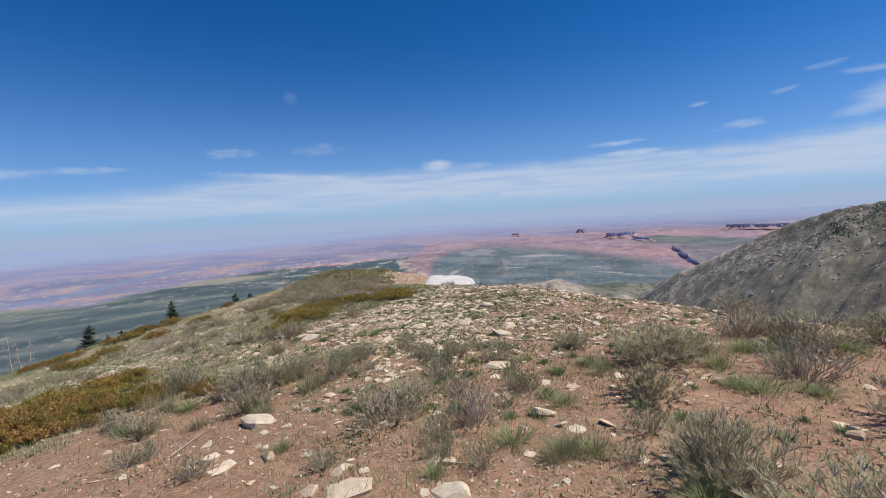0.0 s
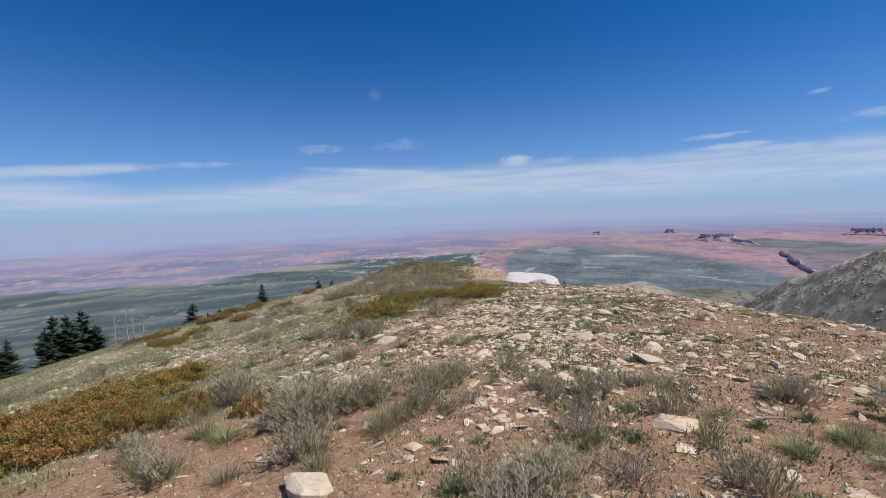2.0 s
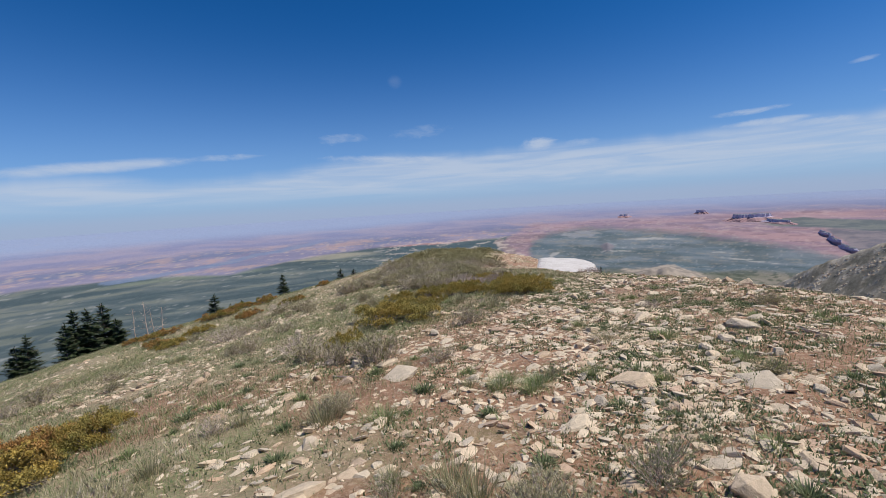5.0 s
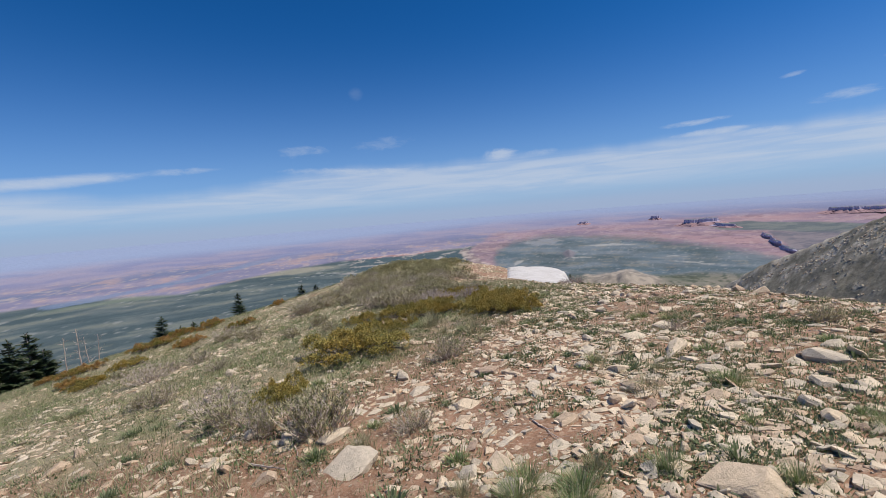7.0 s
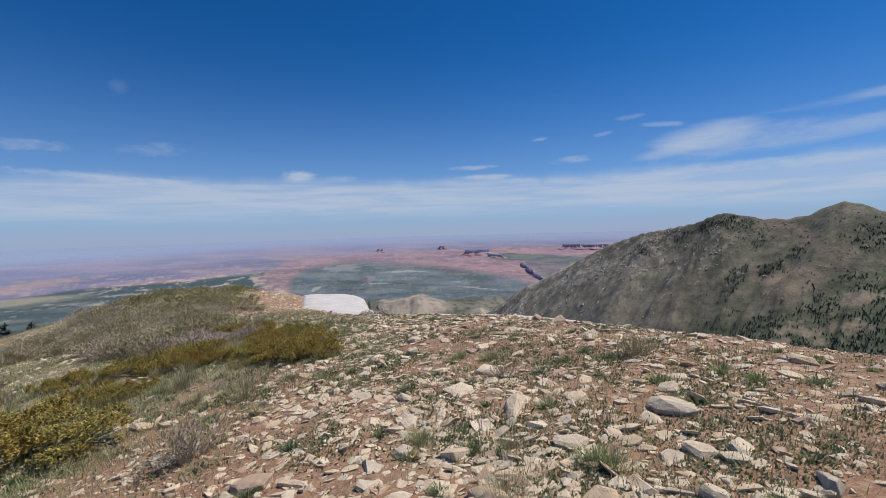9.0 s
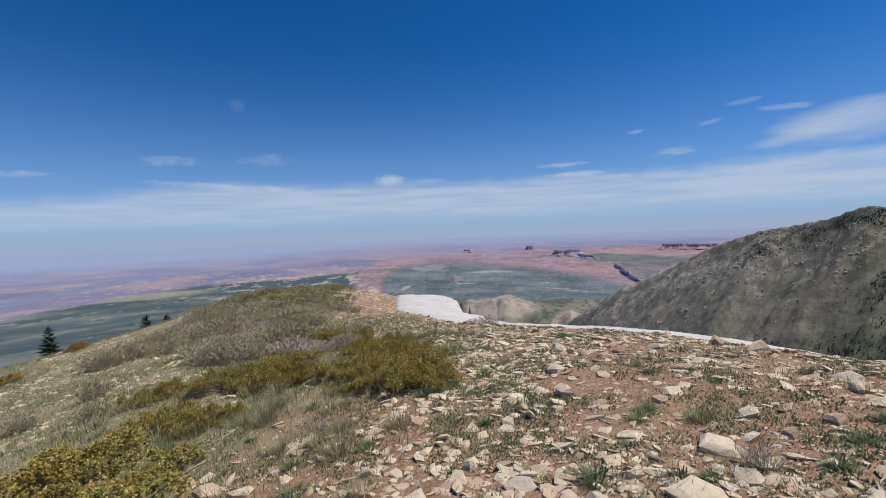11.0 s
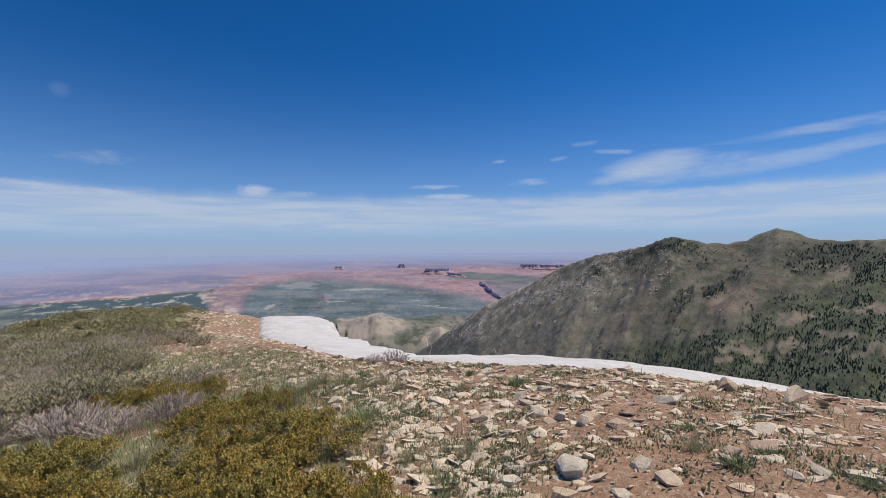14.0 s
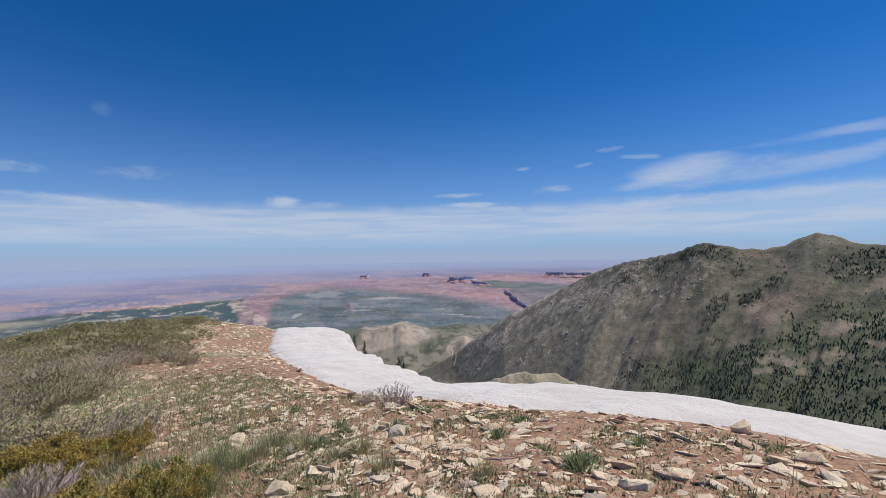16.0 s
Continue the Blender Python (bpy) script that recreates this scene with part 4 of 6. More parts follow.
def fir_meshes(seed):
    """Trunk and crown of a fir one metre high."""
    rnd = random.Random(seed)
    tv, tf, lv, lf = [], [], [], []
    stick(tv, tf, Vector((0, 0, -0.08)), Vector((0, 0, 0.5)), 0.022, 0.013, 7)
    stick(tv, tf, Vector((0, 0, 0.5)), Vector((0, 0, 1.0)), 0.013, 0.002, 7)
    lean = rnd.uniform(-0.02, 0.02)
    z = 0.06
    while z < 0.985:
        reach = (0.26 * (1 - z) ** 0.75 + 0.015) * rnd.uniform(0.75, 1.2)
        for _ in range(9 if z < 0.8 else 6):
            if rnd.random() < 0.10:
                continue
            a = rnd.uniform(0, 2 * math.pi)
            ln = reach * rnd.uniform(0.65, 1.15)
            d = Vector((math.cos(a), math.sin(a), rnd.uniform(-0.30, 0.10) + 0.5 * z))
            p = Vector((lean * z, 0, z))
            e = p + d * ln
            stick(tv, tf, p, e, 0.004, 0.001)
            side = Vector((-math.sin(a), math.cos(a), 0))
            for k in range(9):
                c = p.lerp(e, 0.18 + 0.85 * k / 9)
                w = ln * 0.36 * (1.05 - k / 9)
                for s in (-1, 1):
                    dd = (side * s + d * 0.7 + Vector((0, 0, rnd.uniform(-0.55, 0.15)))).normalized()
                    ribbon(lv, lf, c, dd, w + 0.015, 0.024, 0.12, rnd, 2)
        z += rnd.uniform(0.022, 0.034)
    for _ in range(16):
        ribbon(lv, lf, (lean, 0, 0.9 + 0.1 * rnd.random()), Vector((rnd.uniform(-1, 1), rnd.uniform(-1, 1), 1.6)).normalized(), 0.04, 0.012, 0.05, rnd, 2)
    return mesh_from("trunk", tv, tf, WOOD), mesh_from("crown", lv, lf, NEEDLE)


def flower_meshes(seed):
    """Stem with a few leaves, and one flower head of pointed petals."""
    rnd = random.Random(seed)
    sv, sf, pv, pf = [], [], [], []
    top = Vector((rnd.uniform(-0.02, 0.02), rnd.uniform(-0.02, 0.02), 0.15))
    stick(sv, sf, Vector((0, 0, -0.02)), top, 0.0022, 0.0016, 4)
    for _ in range(12):
        a = rnd.uniform(0, 2 * math.pi)
        ribbon(sv, sf, (0, 0, rnd.uniform(0, 0.03)), Vector((math.cos(a), math.sin(a), 0.7)).normalized(), 0.07, 0.010, 0.3, rnd, 3)
    for k in range(14):
        a = 2 * math.pi * k / 14
        ribbon(pv, pf, top, Vector((math.cos(a), math.sin(a), 0.25 + 0.4 * (k % 2))).normalized(), 0.022, 0.010, 0.05, rnd, 2)
    return mesh_from("stem", sv, sf, GRASS), mesh_from("petals", pv, pf, FLOWER)


def twig_mesh(seed):
    """A dead forked branch lying on the ground, half a metre long."""
    rnd = random.Random(seed)
    v, f = [], []
    p, w, d = Vector((-0.25, 0, 0.012)), 0.010, Vector((1, 0, 0.02))
    for k in range(4):
        q = p + d * rnd.uniform(0.10, 0.16)
        stick(v, f, p, q, w, w * 0.75, 5)
        for s in (-1, 1):
            if rnd.random() < 0.7:
                e = q + Vector((rnd.uniform(0.04, 0.12), s * rnd.uniform(0.04, 0.12), rnd.uniform(-0.005, 0.07)))
                stick(v, f, q, e, w * 0.5, w * 0.2, 4)
        p, w = q, w * 0.75
        d = (d + Vector((0, rnd.uniform(-0.4, 0.4), rnd.uniform(-0.06, 0.1)))).normalized()
    return mesh_from("dead_branch", v, f, TWIG)


def snag_mesh(seed):
    """A dead bare tree one metre high."""
    rnd = random.Random(seed)
    tv, tf = [], []
    p, w = Vector((0, 0, -0.05)), 0.022
    for k in range(5):
        q = p + Vector((rnd.uniform(-0.02, 0.02), rnd.uniform(-0.02, 0.02), 0.21))
        stick(tv, tf, p, q, w, w * 0.72, 6)
        for _ in range(4 + k):
            a = rnd.uniform(0, 2 * math.pi)
            b = p.lerp(q, rnd.random())
            e = b + Vector((math.cos(a), math.sin(a), rnd.uniform(-0.1, 0.8))) * rnd.uniform(0.07, 0.2) * (1.15 - k * 0.16)
            stick(tv, tf, b, e, w * 0.35, w * 0.1, 3)
            f = b.lerp(e, 0.6)
            stick(tv, tf, f, f + Vector((rnd.uniform(-1, 1), rnd.uniform(-1, 1), rnd.uniform(0, 1))) * 0.06, w * 0.18, w * 0.06, 3)
        p, w = q, w * 0.72
    return mesh_from("dead_tree", tv, tf, TWIG)


# ---- where things lie ----
ROCKS = (
    ((2.14, 4.58, 0.23, 3), (2.47, 4.65, 0.41, 2), (3.31, 4.74, 0.43, 2), (1.03, 4.85, 0.38, 2), (2.23, 4.90, 0.17, 3), (0.67, 4.96, 0.28, 3), (1.34, 5.06, 0.25, 4), (3.01, 5.16, 0.20, 4), (0.54, 5.86, 0.51, 3), (6.47, 6.17, 0.22, 3), (3.85, 6.30, 0.30, 3), (5.82, 7.50, 0.16, 9), (-2.52, 7.50, 0.21, 5), (3.09, 7.76, 0.45, 2), (-1.53, 8.13, 0.32, 2), (2.30, 8.18, 0.21, 3), (-1.24, 8.23, 0.36, 3), (2.44, 8.24, 0.11, 3), (2.09, 8.35, 0.13, 9), (-2.25, 8.52, 0.18, 4), (2.86, 8.72, 0.13, 5), (-1.80, 8.80, 0.25, 5), (2.12, 9.13, 0.52, 1), (-3.18, 9.69, 0.23, 4)),
    ((2.44, 9.70, 0.26, 2), (1.87, 9.73, 0.28, 2), (0.36, 9.79, 0.30, 4), (2.80, 9.97, 0.46, 2), (-1.07, 10.04, 0.14, 9), (-2.98, 10.13, 0.14, 6), (2.13, 10.27, 0.21, 2), (0.44, 10.29, 0.15, 8), (-2.80, 10.30, 0.27, 4), (1.08, 10.35, 0.22, 6), (-3.40, 10.38, 0.16, 8), (-0.71, 10.55, 0.26, 3), (-2.15, 10.61, 0.57, 1), (2.81, 10.64, 0.64, 1), (-1.07, 10.67, 0.18, 4), (-0.50, 10.72, 0.22, 3), (-0.86, 10.82, 0.28, 2), (-1.08, 10.82, 0.08, 8), (0.65, 10.88, 0.45, 3), (2.26, 10.90, 0.12, 4), (3.20, 10.93, 0.41, 2), (-3.18, 10.96, 0.36, 4), (-3.77, 11.00, 0.30, 5), (-2.72, 11.07, 0.34, 5)),
    ((2.14, 11.09, 0.19, 4), (1.71, 11.09, 0.43, 2), (0.35, 11.26, 0.15, 4), (0.87, 11.55, 0.11, 6), (-0.55, 11.62, 0.27, 3), (2.50, 11.69, 0.08, 9), (0.23, 11.84, 0.26, 3), (1.36, 11.90, 0.23, 3), (2.77, 12.15, 0.15, 5), (1.98, 12.18, 0.25, 5), (1.29, 12.19, 0.26, 3), (0.64, 12.25, 0.27, 2), (-0.00, 12.45, 0.37, 5), (1.69, 12.58, 0.21, 4), (1.52, 12.70, 0.27, 4), (-1.80, 12.96, 0.38, 3), (0.70, 13.00, 0.34, 2), (-0.65, 13.19, 0.26, 3), (1.72, 13.45, 0.48, 2), (3.73, 13.51, 0.22, 4), (-3.07, 13.73, 0.29, 2), (0.39, 13.83, 0.49, 2), (3.32, 14.09, 0.38, 2), (-0.75, 14.11, 0.19, 5)),
    ((-2.32, 14.31, 0.20, 6), (-0.11, 14.55, 0.39, 2), (3.83, 14.58, 0.39, 3), (-2.46, 14.61, 0.22, 4), (0.27, 14.77, 0.20, 3), (-2.51, 14.90, 0.14, 9), (-1.66, 14.93, 0.17, 6), (-0.94, 15.29, 0.20, 6), (0.27, 15.29, 0.41, 3), (-2.94, 15.39, 0.17, 5), (0.87, 15.46, 0.19, 5), (-0.35, 15.51, 0.28, 3), (1.34, 15.74, 0.25, 4), (-1.17, 15.95, 0.15, 9), (0.78, 15.98, 0.27, 3), (-2.57, 16.08, 0.16, 4), (-1.28, 16.11, 0.18, 7), (-0.90, 16.13, 0.16, 5), (-1.38, 16.36, 0.16, 9), (-2.18, 16.42, 0.12, 8), (-1.52, 16.57, 0.19, 7), (0.33, 16.58, 0.26, 4), (-0.79, 16.64, 0.21, 7), (-0.82, 16.85, 0.27, 5)),
    ((-1.81, 17.08, 0.28, 2), (-1.03, 17.32, 0.18, 5), (-0.34, 17.52, 0.20, 6), (0.76, 17.63, 0.27, 3), (-0.84, 17.65, 0.39, 4), (1.36, 18.24, 0.24, 3), (-0.07, 18.39, 0.25, 4), (-2.29, 18.53, 0.15, 7), (-0.35, 18.55, 0.29, 4), (-1.11, 18.55, 0.15, 5), (-2.67, 18.57, 0.17, 6), (-0.54, 18.72, 0.16, 7), (2.14, 18.73, 0.40, 5), (-0.69, 18.93, 0.20, 8), (0.86, 19.02, 0.42, 3), (-2.25, 19.21, 0.20, 4), (0.26, 19.30, 0.31, 4), (1.82, 19.32, 0.27, 7), (-1.67, 19.80, 0.37, 3), (-0.30, 19.84, 0.26, 4), (0.06, 19.94, 0.21, 4), (1.27, 20.12, 0.27, 4), (-3.08, 20.43, 0.25, 8), (1.63, 21.36, 0.25, 5)),
    ((-1.11, 21.45, 0.31, 4), (-2.16, 21.51, 0.37, 3), (-4.02, 21.83, 0.33, 4)),
)
JUNIPERS = ((-5.23, 14.56, 2.22), (-4.50, 12.04, 0.90), (-25.53, 17.38, 2.01), (-23.00, 17.43, 2.25), (-22.59, 20.21, 2.81), (-22.31, 23.28, 2.32), (-24.47, 22.85, 2.69))
SHRUBS_1 = ((2.22, 5.97, 0.94), (3.18, 6.01, 0.77), (4.97, 6.84, 0.87), (5.29, 5.30, 0.96), (4.08, 8.95, 0.55), (0.00, 6.31, 0.84), (-0.99, 5.52, 0.70), (0.36, 7.94, 0.67), (-2.24, 7.24, 0.78), (-0.60, 6.96, 1.02), (-0.23, 7.59, 0.81), (-4.51, 11.31, 1.08), (-3.25, 11.40, 0.81), (-12.13, 15.77, 1.10), (-14.15, 19.24, 1.88), (-3.23, 8.77, 0.50), (-1.42, 7.63, 0.58), (1.71, 8.30, 0.50), (-2.13, 9.45, 0.50), (2.80, 8.99, 0.37), (-2.70, 13.64, 0.79), (-5.34, 11.63, 1.01), (-12.28, 14.44, 1.63), (2.22, 15.28, 0.54), (-4.34, 20.24, 1.25), (-9.30, 26.65, 1.96), (-10.12, 23.90, 1.08), (0.42, 14.95, 0.38), (-6.70, 21.26, 1.74), (-10.60, 24.98, 2.18), (-10.10, 22.84, 1.52), (-16.33, 27.19, 2.26))
SHRUBS_2 = ((-15.55, 23.50, 1.62), (-16.38, 34.29, 3.05), (-16.46, 19.92, 1.62), (-8.23, 23.10, 1.52), (-11.37, 33.38, 1.63), (-10.76, 28.08, 1.97), (-14.05, 29.87, 2.22), (-13.44, 33.85, 2.14), (-9.47, 30.75, 1.20), (-2.29, 23.17, 0.76), (-10.71, 31.97, 1.56))
TUFTS_1 = ((4.25, 5.38, 0.61), (4.65, 5.44, 0.23), (3.10, 4.96, 0.23), (3.43, 5.19, 0.29), (1.37, 5.23, 0.23), (4.37, 7.79, 0.61), (3.33, 7.53, 0.31), (0.61, 7.53, 0.40), (3.85, 6.77, 0.20), (6.73, 8.72, 0.95), (5.93, 8.54, 0.96), (7.51, 9.17, 1.22), (-1.30, 5.68, 0.52), (3.04, 8.05, 0.43), (0.47, 7.75, 0.27), (0.62, 7.26, 0.19), (1.08, 7.73, 0.18), (0.93, 7.47, 0.23), (2.55, 8.69, 0.28), (1.93, 8.13, 0.30), (1.27, 8.79, 0.22), (1.07, 8.38, 0.12), (-0.65, 8.55, 0.25), (-0.44, 10.51, 0.65), (2.30, 7.83, 0.25), (-1.01, 7.30, 0.26), (-0.27, 7.01, 0.21), (-5.30, 11.39, 0.51), (0.24, 10.98, 0.28), (0.85, 12.61, 0.33), (-0.21, 10.91, 0.15), (0.08, 12.38, 0.34))
TUFTS_2 = ((-1.00, 10.39, 0.21), (-2.27, 10.92, 0.28), (-10.86, 12.02, 0.76), (0.92, 10.96, 0.18), (-0.51, 13.37, 0.27), (1.65, 11.82, 0.28), (1.87, 11.60, 0.26), (0.20, 13.00, 0.15), (-2.43, 14.58, 0.30), (-0.18, 15.86, 0.24), (0.35, 15.86, 0.31), (-1.98, 15.61, 0.22), (-3.62, 15.42, 0.34), (-3.29, 15.51, 0.28), (-2.38, 16.94, 0.32), (-4.75, 16.33, 0.38), (-4.60, 16.80, 0.36), (-2.57, 19.49, 0.43), (-1.58, 18.17, 0.17), (-3.48, 19.78, 0.37), (-2.88, 18.68, 0.29), (-3.99, 20.75, 0.45), (-2.09, 18.24, 0.26), (0.22, 17.70, 0.19), (-1.34, 20.28, 0.21), (-3.54, 21.58, 0.37), (-2.47, 21.09, 0.34))
TREES = ((-61.6, 28.7, 11.3, 0), (-60.2, 26.7, 10.1, 0), (-60.6, 25.4, 10.4, 0), (-59.0, 24.1, 8.5, 0), (-60.3, 29.4, 8.4, 0), (-55.9, 20.2, 6.9, 0), (-56.1, 19.4, 6.2, 0), (-54.2, 13.8, 6.0, 0), (-65.0, 44.7, 11.3, 0), (-67.2, 48.9, 11.0, 0), (-68.0, 51.2, 12.1, 0), (-55.1, 50.3, 7.7, 0), (-56.9, 64.8, 9.4, 0), (-56.5, 67.9, 9.3, 0), (-58.7, 17.1, 4.1, 0), (-54.0, 28.8, 6.2, 1), (-53.5, 29.9, 6.6, 1), (-53.0, 31.2, 5.4, 1), (-52.4, 30.1, 5.2, 1), (-8.4, 56.2, 5.2, 0), (-7.6, 56.3, 5.5, 0), (-4.3, 53.6, 6.6, 0), (-3.9, 53.9, 6.5, 0))


# ---- things: placing ----
def sow(protos, makers, m, name, label, category, group):
    """The next of a kind: built once for each shape, copied after that."""
    k = len(protos) % len(makers) if len(protos) < len(makers) else random.randrange(len(makers))
    if k >= len(protos):
        ob = makers[k]()
        ob.matrix_basis = m
        tagged(ob, label, category, group)
        protos.append(ob)
        return ob
    c = place_copy(protos[k], m)
    return tagged(c, label)


def single(name, me):
    return lambda: new(name, me)


def built(name, pieces):
    """A thing on an Empty with its parts: (part name, mesh, label)."""
    def make():
        root = new(name)
        for pname, me, label in pieces:
            part(pname, me, None, root, label)
        return root
    return make


def inside(x, y):
    """More than 0 on the ground of the ridge top, short of the snow."""
    d, _ = crest_offset(np.array([x], float), np.array([y], float))
    return -float(d[0]) - 0.1


random.seed(11)
# firs and dead trees down the left flank
fir_makers = []
for k in range(4):
    a, b = fir_meshes(100 + k)
    fir_makers.append(built("fir_tree", (("trunk", a, ""), ("crown", b, ""))))
snag_makers = [single("dead_tree", snag_mesh(130 + k)) for k in range(3)]
firs, snags = [], []
for x, y, h, dead in TREES:
    m = Matrix.LocRotScale((x, y, ground_z(x, y) - 0.1), Euler((0, 0, random.uniform(0, 6.28))), (h, h, h))
    if dead:
        sow(snags, snag_makers, m, "dead_tree", "grey dead bare tree on the slope", "tree", "dead trees on the slope")
    else:
        w = h * random.uniform(0.95, 1.25) if x < -20 else h * 0.5
        m = Matrix.LocRotScale((x, y, ground_z(x, y) - 0.1), Euler((0, 0, random.uniform(0, 6.28))), (w, w, h))
        sow(firs, fir_makers, m, "fir_tree", "dark green pointed fir on the mountain slope", "tree", "firs on the slope")

# creeping junipers: rusty mats beside the start, olive ones further on
olive_makers, rusty_makers = [], []
for k in range(3):
    for mat, into in ((JUNIPER, olive_makers), (RUSTY, rusty_makers)):
        a, b = juniper_meshes(150 + k, 3000, mat)
        into.append(built("juniper", (("wood", a, "grey gnarled wood"), ("foliage", b, ""))))
olive, rusty = [], []
mats = [(x, y, w * (0.75 if x < -20 else 1.15), y < 10 or x < -20) for x, y, w in JUNIPERS]
for x, y, w, rust in ((-3.4, 4.6, 1.6, True), (-4.2, 4.9, 1.5, True), (-3.5, 5.4, 1.7, True), (-4.1, 5.9, 1.6, True), (-4.7, 6.4, 1.6, True), (-5.2, 5.6, 1.5, True), (-3.0, 5.6, 1.2, True), (-2.8, 6.2, 1.2, True),
                      (-2.5, 6.7, 0.9, True), (-1.5, 7.0, 0.6, True), (-3.7, 6.5, 1.1, True), (-4.8, 7.1, 1.6, False), (-5.2, 7.7, 1.5, True), (-5.2, 8.3, 1.1, False), (-5.7, 7.0, 1.2, True)):
    mats.append((x, y, w, rust))
for x, y, w in ((-6.2, 18.4, 1.7), (-5.3, 18.1, 1.5), (-5.6, 19.0, 1.6), (-6.3, 19.2, 1.2), (-3.9, 17.9, 1.3), (-3.2, 17.5, 1.5), (-2.6, 17.4, 1.1), (-3.3, 18.5, 1.6), (-3.9, 19.3, 1.4), (-4.6, 20.3, 1.3),
                (-4.0, 20.4, 0.9), (-7.6, 18.0, 1.1), (-6.0, 16.4, 1.3), (-5.4, 16.5, 0.9), (-6.5, 21.7, 1.3), (-5.8, 21.6, 1.3), (-5.4, 22.0, 0.8)):
    mats.append((x, y, w, False))
for k in range(9):
    mats.append((random.uniform(-24, -19), random.uniform(16, 27), random.uniform(1.0, 1.7), random.random() < 0.7))
for x, y, w, rust in mats:
    m = seat(x, y, random.uniform(0, 6.28), 1.0, 1.0, 0.03)
    k = w / 1.75
    m = m @ Matrix.Diagonal((k, k * random.uniform(0.8, 1.15), min(1.15, 0.5 + 0.3 * w), 1))
    if rust:
        sow(rusty, rusty_makers, m, "juniper", "low spreading juniper mat with rust-orange tips", "juniper", "rusty junipers on the ridge")
    else:
        sow(olive, olive_makers, m, "juniper", "low spreading olive-green juniper on the ridge", "juniper", "olive junipers on the ridge")

# grey-green shrubs
shrub_makers = []
for k in range(6):
    a, b = shrub_meshes(170 + k, 64, 0.42 + 0.05 * (k % 3), (6, 4, 7, 3, 5, 1)[k])
    shrub_makers.append(built("shrub", (("stem", a, "bare grey-pink twigs"),) + ((("foliage", b, "narrow grey-green leaves"),) if b else ())))
twiggy_makers = []
for k in range(3):
    a, b = shrub_meshes(180 + k, 60, 0.36 + 0.04 * k, (2, 1, 3)[k])
    twiggy_makers.append(built("shrub", (("stem", a, "bare grey-pink twigs"), ("foliage", b, "sparse grey-green leaves"))))
bare_makers = [built("shrub", (("stem", shrub_meshes(185 + k, 110, 0.40, 0)[0], "bare grey-pink twigs"),)) for k in range(2)]
sage_makers = []
for k in range(3):
    a, b = shrub_meshes(190 + k, 95, 0.38 + 0.04 * k, 12, 0.055, 0.0055, PALE_LEAF)
    sage_makers.append(built("shrub", (("stem", a, "bare grey-pink twigs"), ("foliage", b, "pale straw-green leaves"))))
shrubs, twiggy, sages, bare = [], [], [], []
spots = [(x, y, min(w, 1.7)) for x, y, w in SHRUBS_1 + SHRUBS_2]
tries = 0
spots = [q for q in spots if not (-7.2 < q[0] < -2.4 and 16.3 < q[1] < 21.3) and q[:2] != (-2.29, 23.17)]
while len(spots) < 212 and tries < 12000:
    tries += 1
    x, y = random.uniform(-20, -5), random.uniform(20.5, 34)
    side = inside(x, y)
    if side < (3.4 if y > 23 else 1.2) + 1.8 * random.random() or math.hypot(x + 7.6, y - 24.5) < 1.1 or x < -9 - 0.42 * (y - 8) or fbm(x * 0.25, y * 0.25, 3, 201) < 0.36 or (x > -7.6 and y < 22.3):
        continue
    if any(math.hypot(x - a, y - b) < 0.42 for a, b, _ in spots):
        continue
    spots.append((x, y, random.uniform(0.8, 1.6)))
for k in range(30):
    x, y = random.uniform(-18, -7.5), random.uniform(5, 20)
    spots.append((x, y, random.uniform(0.4, 0.9)))
for k in range(22):
    x, y = random.uniform(5.2, 10), random.uniform(3.5, 12)
    spots.append((x, y, random.uniform(0.8, 1.5)))
EXTRA_SHRUBS = ((2.34, 7.30, 0.66), (2.26, 6.45, 0.69), (2.79, 6.76, 0.56), (1.94, 6.24, 0.45), (2.31, 8.33, 0.54), (-0.37, 6.71, 0.77), (-0.29, 7.32, 0.56), (0.47, 8.52, 0.64), (4.13, 8.79, 0.69), (-1.67, 5.70, 0.53), (0.50, 8.26, 0.60), (-0.79, 6.79, 0.61), (-0.47, 7.33, 0.57), (1.73, 8.41, 0.51), (-2.97, 11.14, 0.93), (-1.94, 11.34, 0.55), (1.83, 11.49, 0.38), (-3.72, 11.02, 0.71), (-3.52, 15.91, 0.40))
for x, y, w in EXTRA_SHRUBS:
    spots.append((x, y, min(w, 1.2)))
BARE = ((-7.2, 20.9, 1.0), (-6.5, 20.5, 1.1), (-5.9, 20.4, 1.0), (-5.3, 20.7, 0.9), (-6.2, 20.7, 0.9), (-2.3, 23.1, 0.75), (-2.75, 23.2, 0.45))
for x, y, w in spots + list(BARE):
    m = seat(x, y, random.uniform(0, 6.28), w, 0.5, 0.02) @ Matrix.Diagonal((1, 1, random.uniform(0.55, 0.85) / max(w, 0.7) ** 0.4, 1))
    if (x, y, w) in BARE:
        sow(bare, bare_makers, m, "shrub", "bare pinkish-grey twiggy shrub without leaves", "shrub", "bare shrubs on the ridge")
    elif y < 10 and -7 < x < 6.5 and random.random() < 0.72:
        sow(sages, sage_makers, m, "shrub", "pale straw-green shrub of dense upright leaves", "shrub", "pale shrubs on red soil")
    elif (y < 10 and -7 < x < 4.6) or random.random() < 0.42:
        sow(twiggy, twiggy_makers, m, "shrub", "low pinkish-grey twiggy shrub with few leaves", "shrub", "twiggy shrubs on the ridge")
    else:
        sow(shrubs, shrub_makers, m, "shrub", "low grey-green twiggy shrub on the stony ridge", "shrub", "shrubs on the ridge")

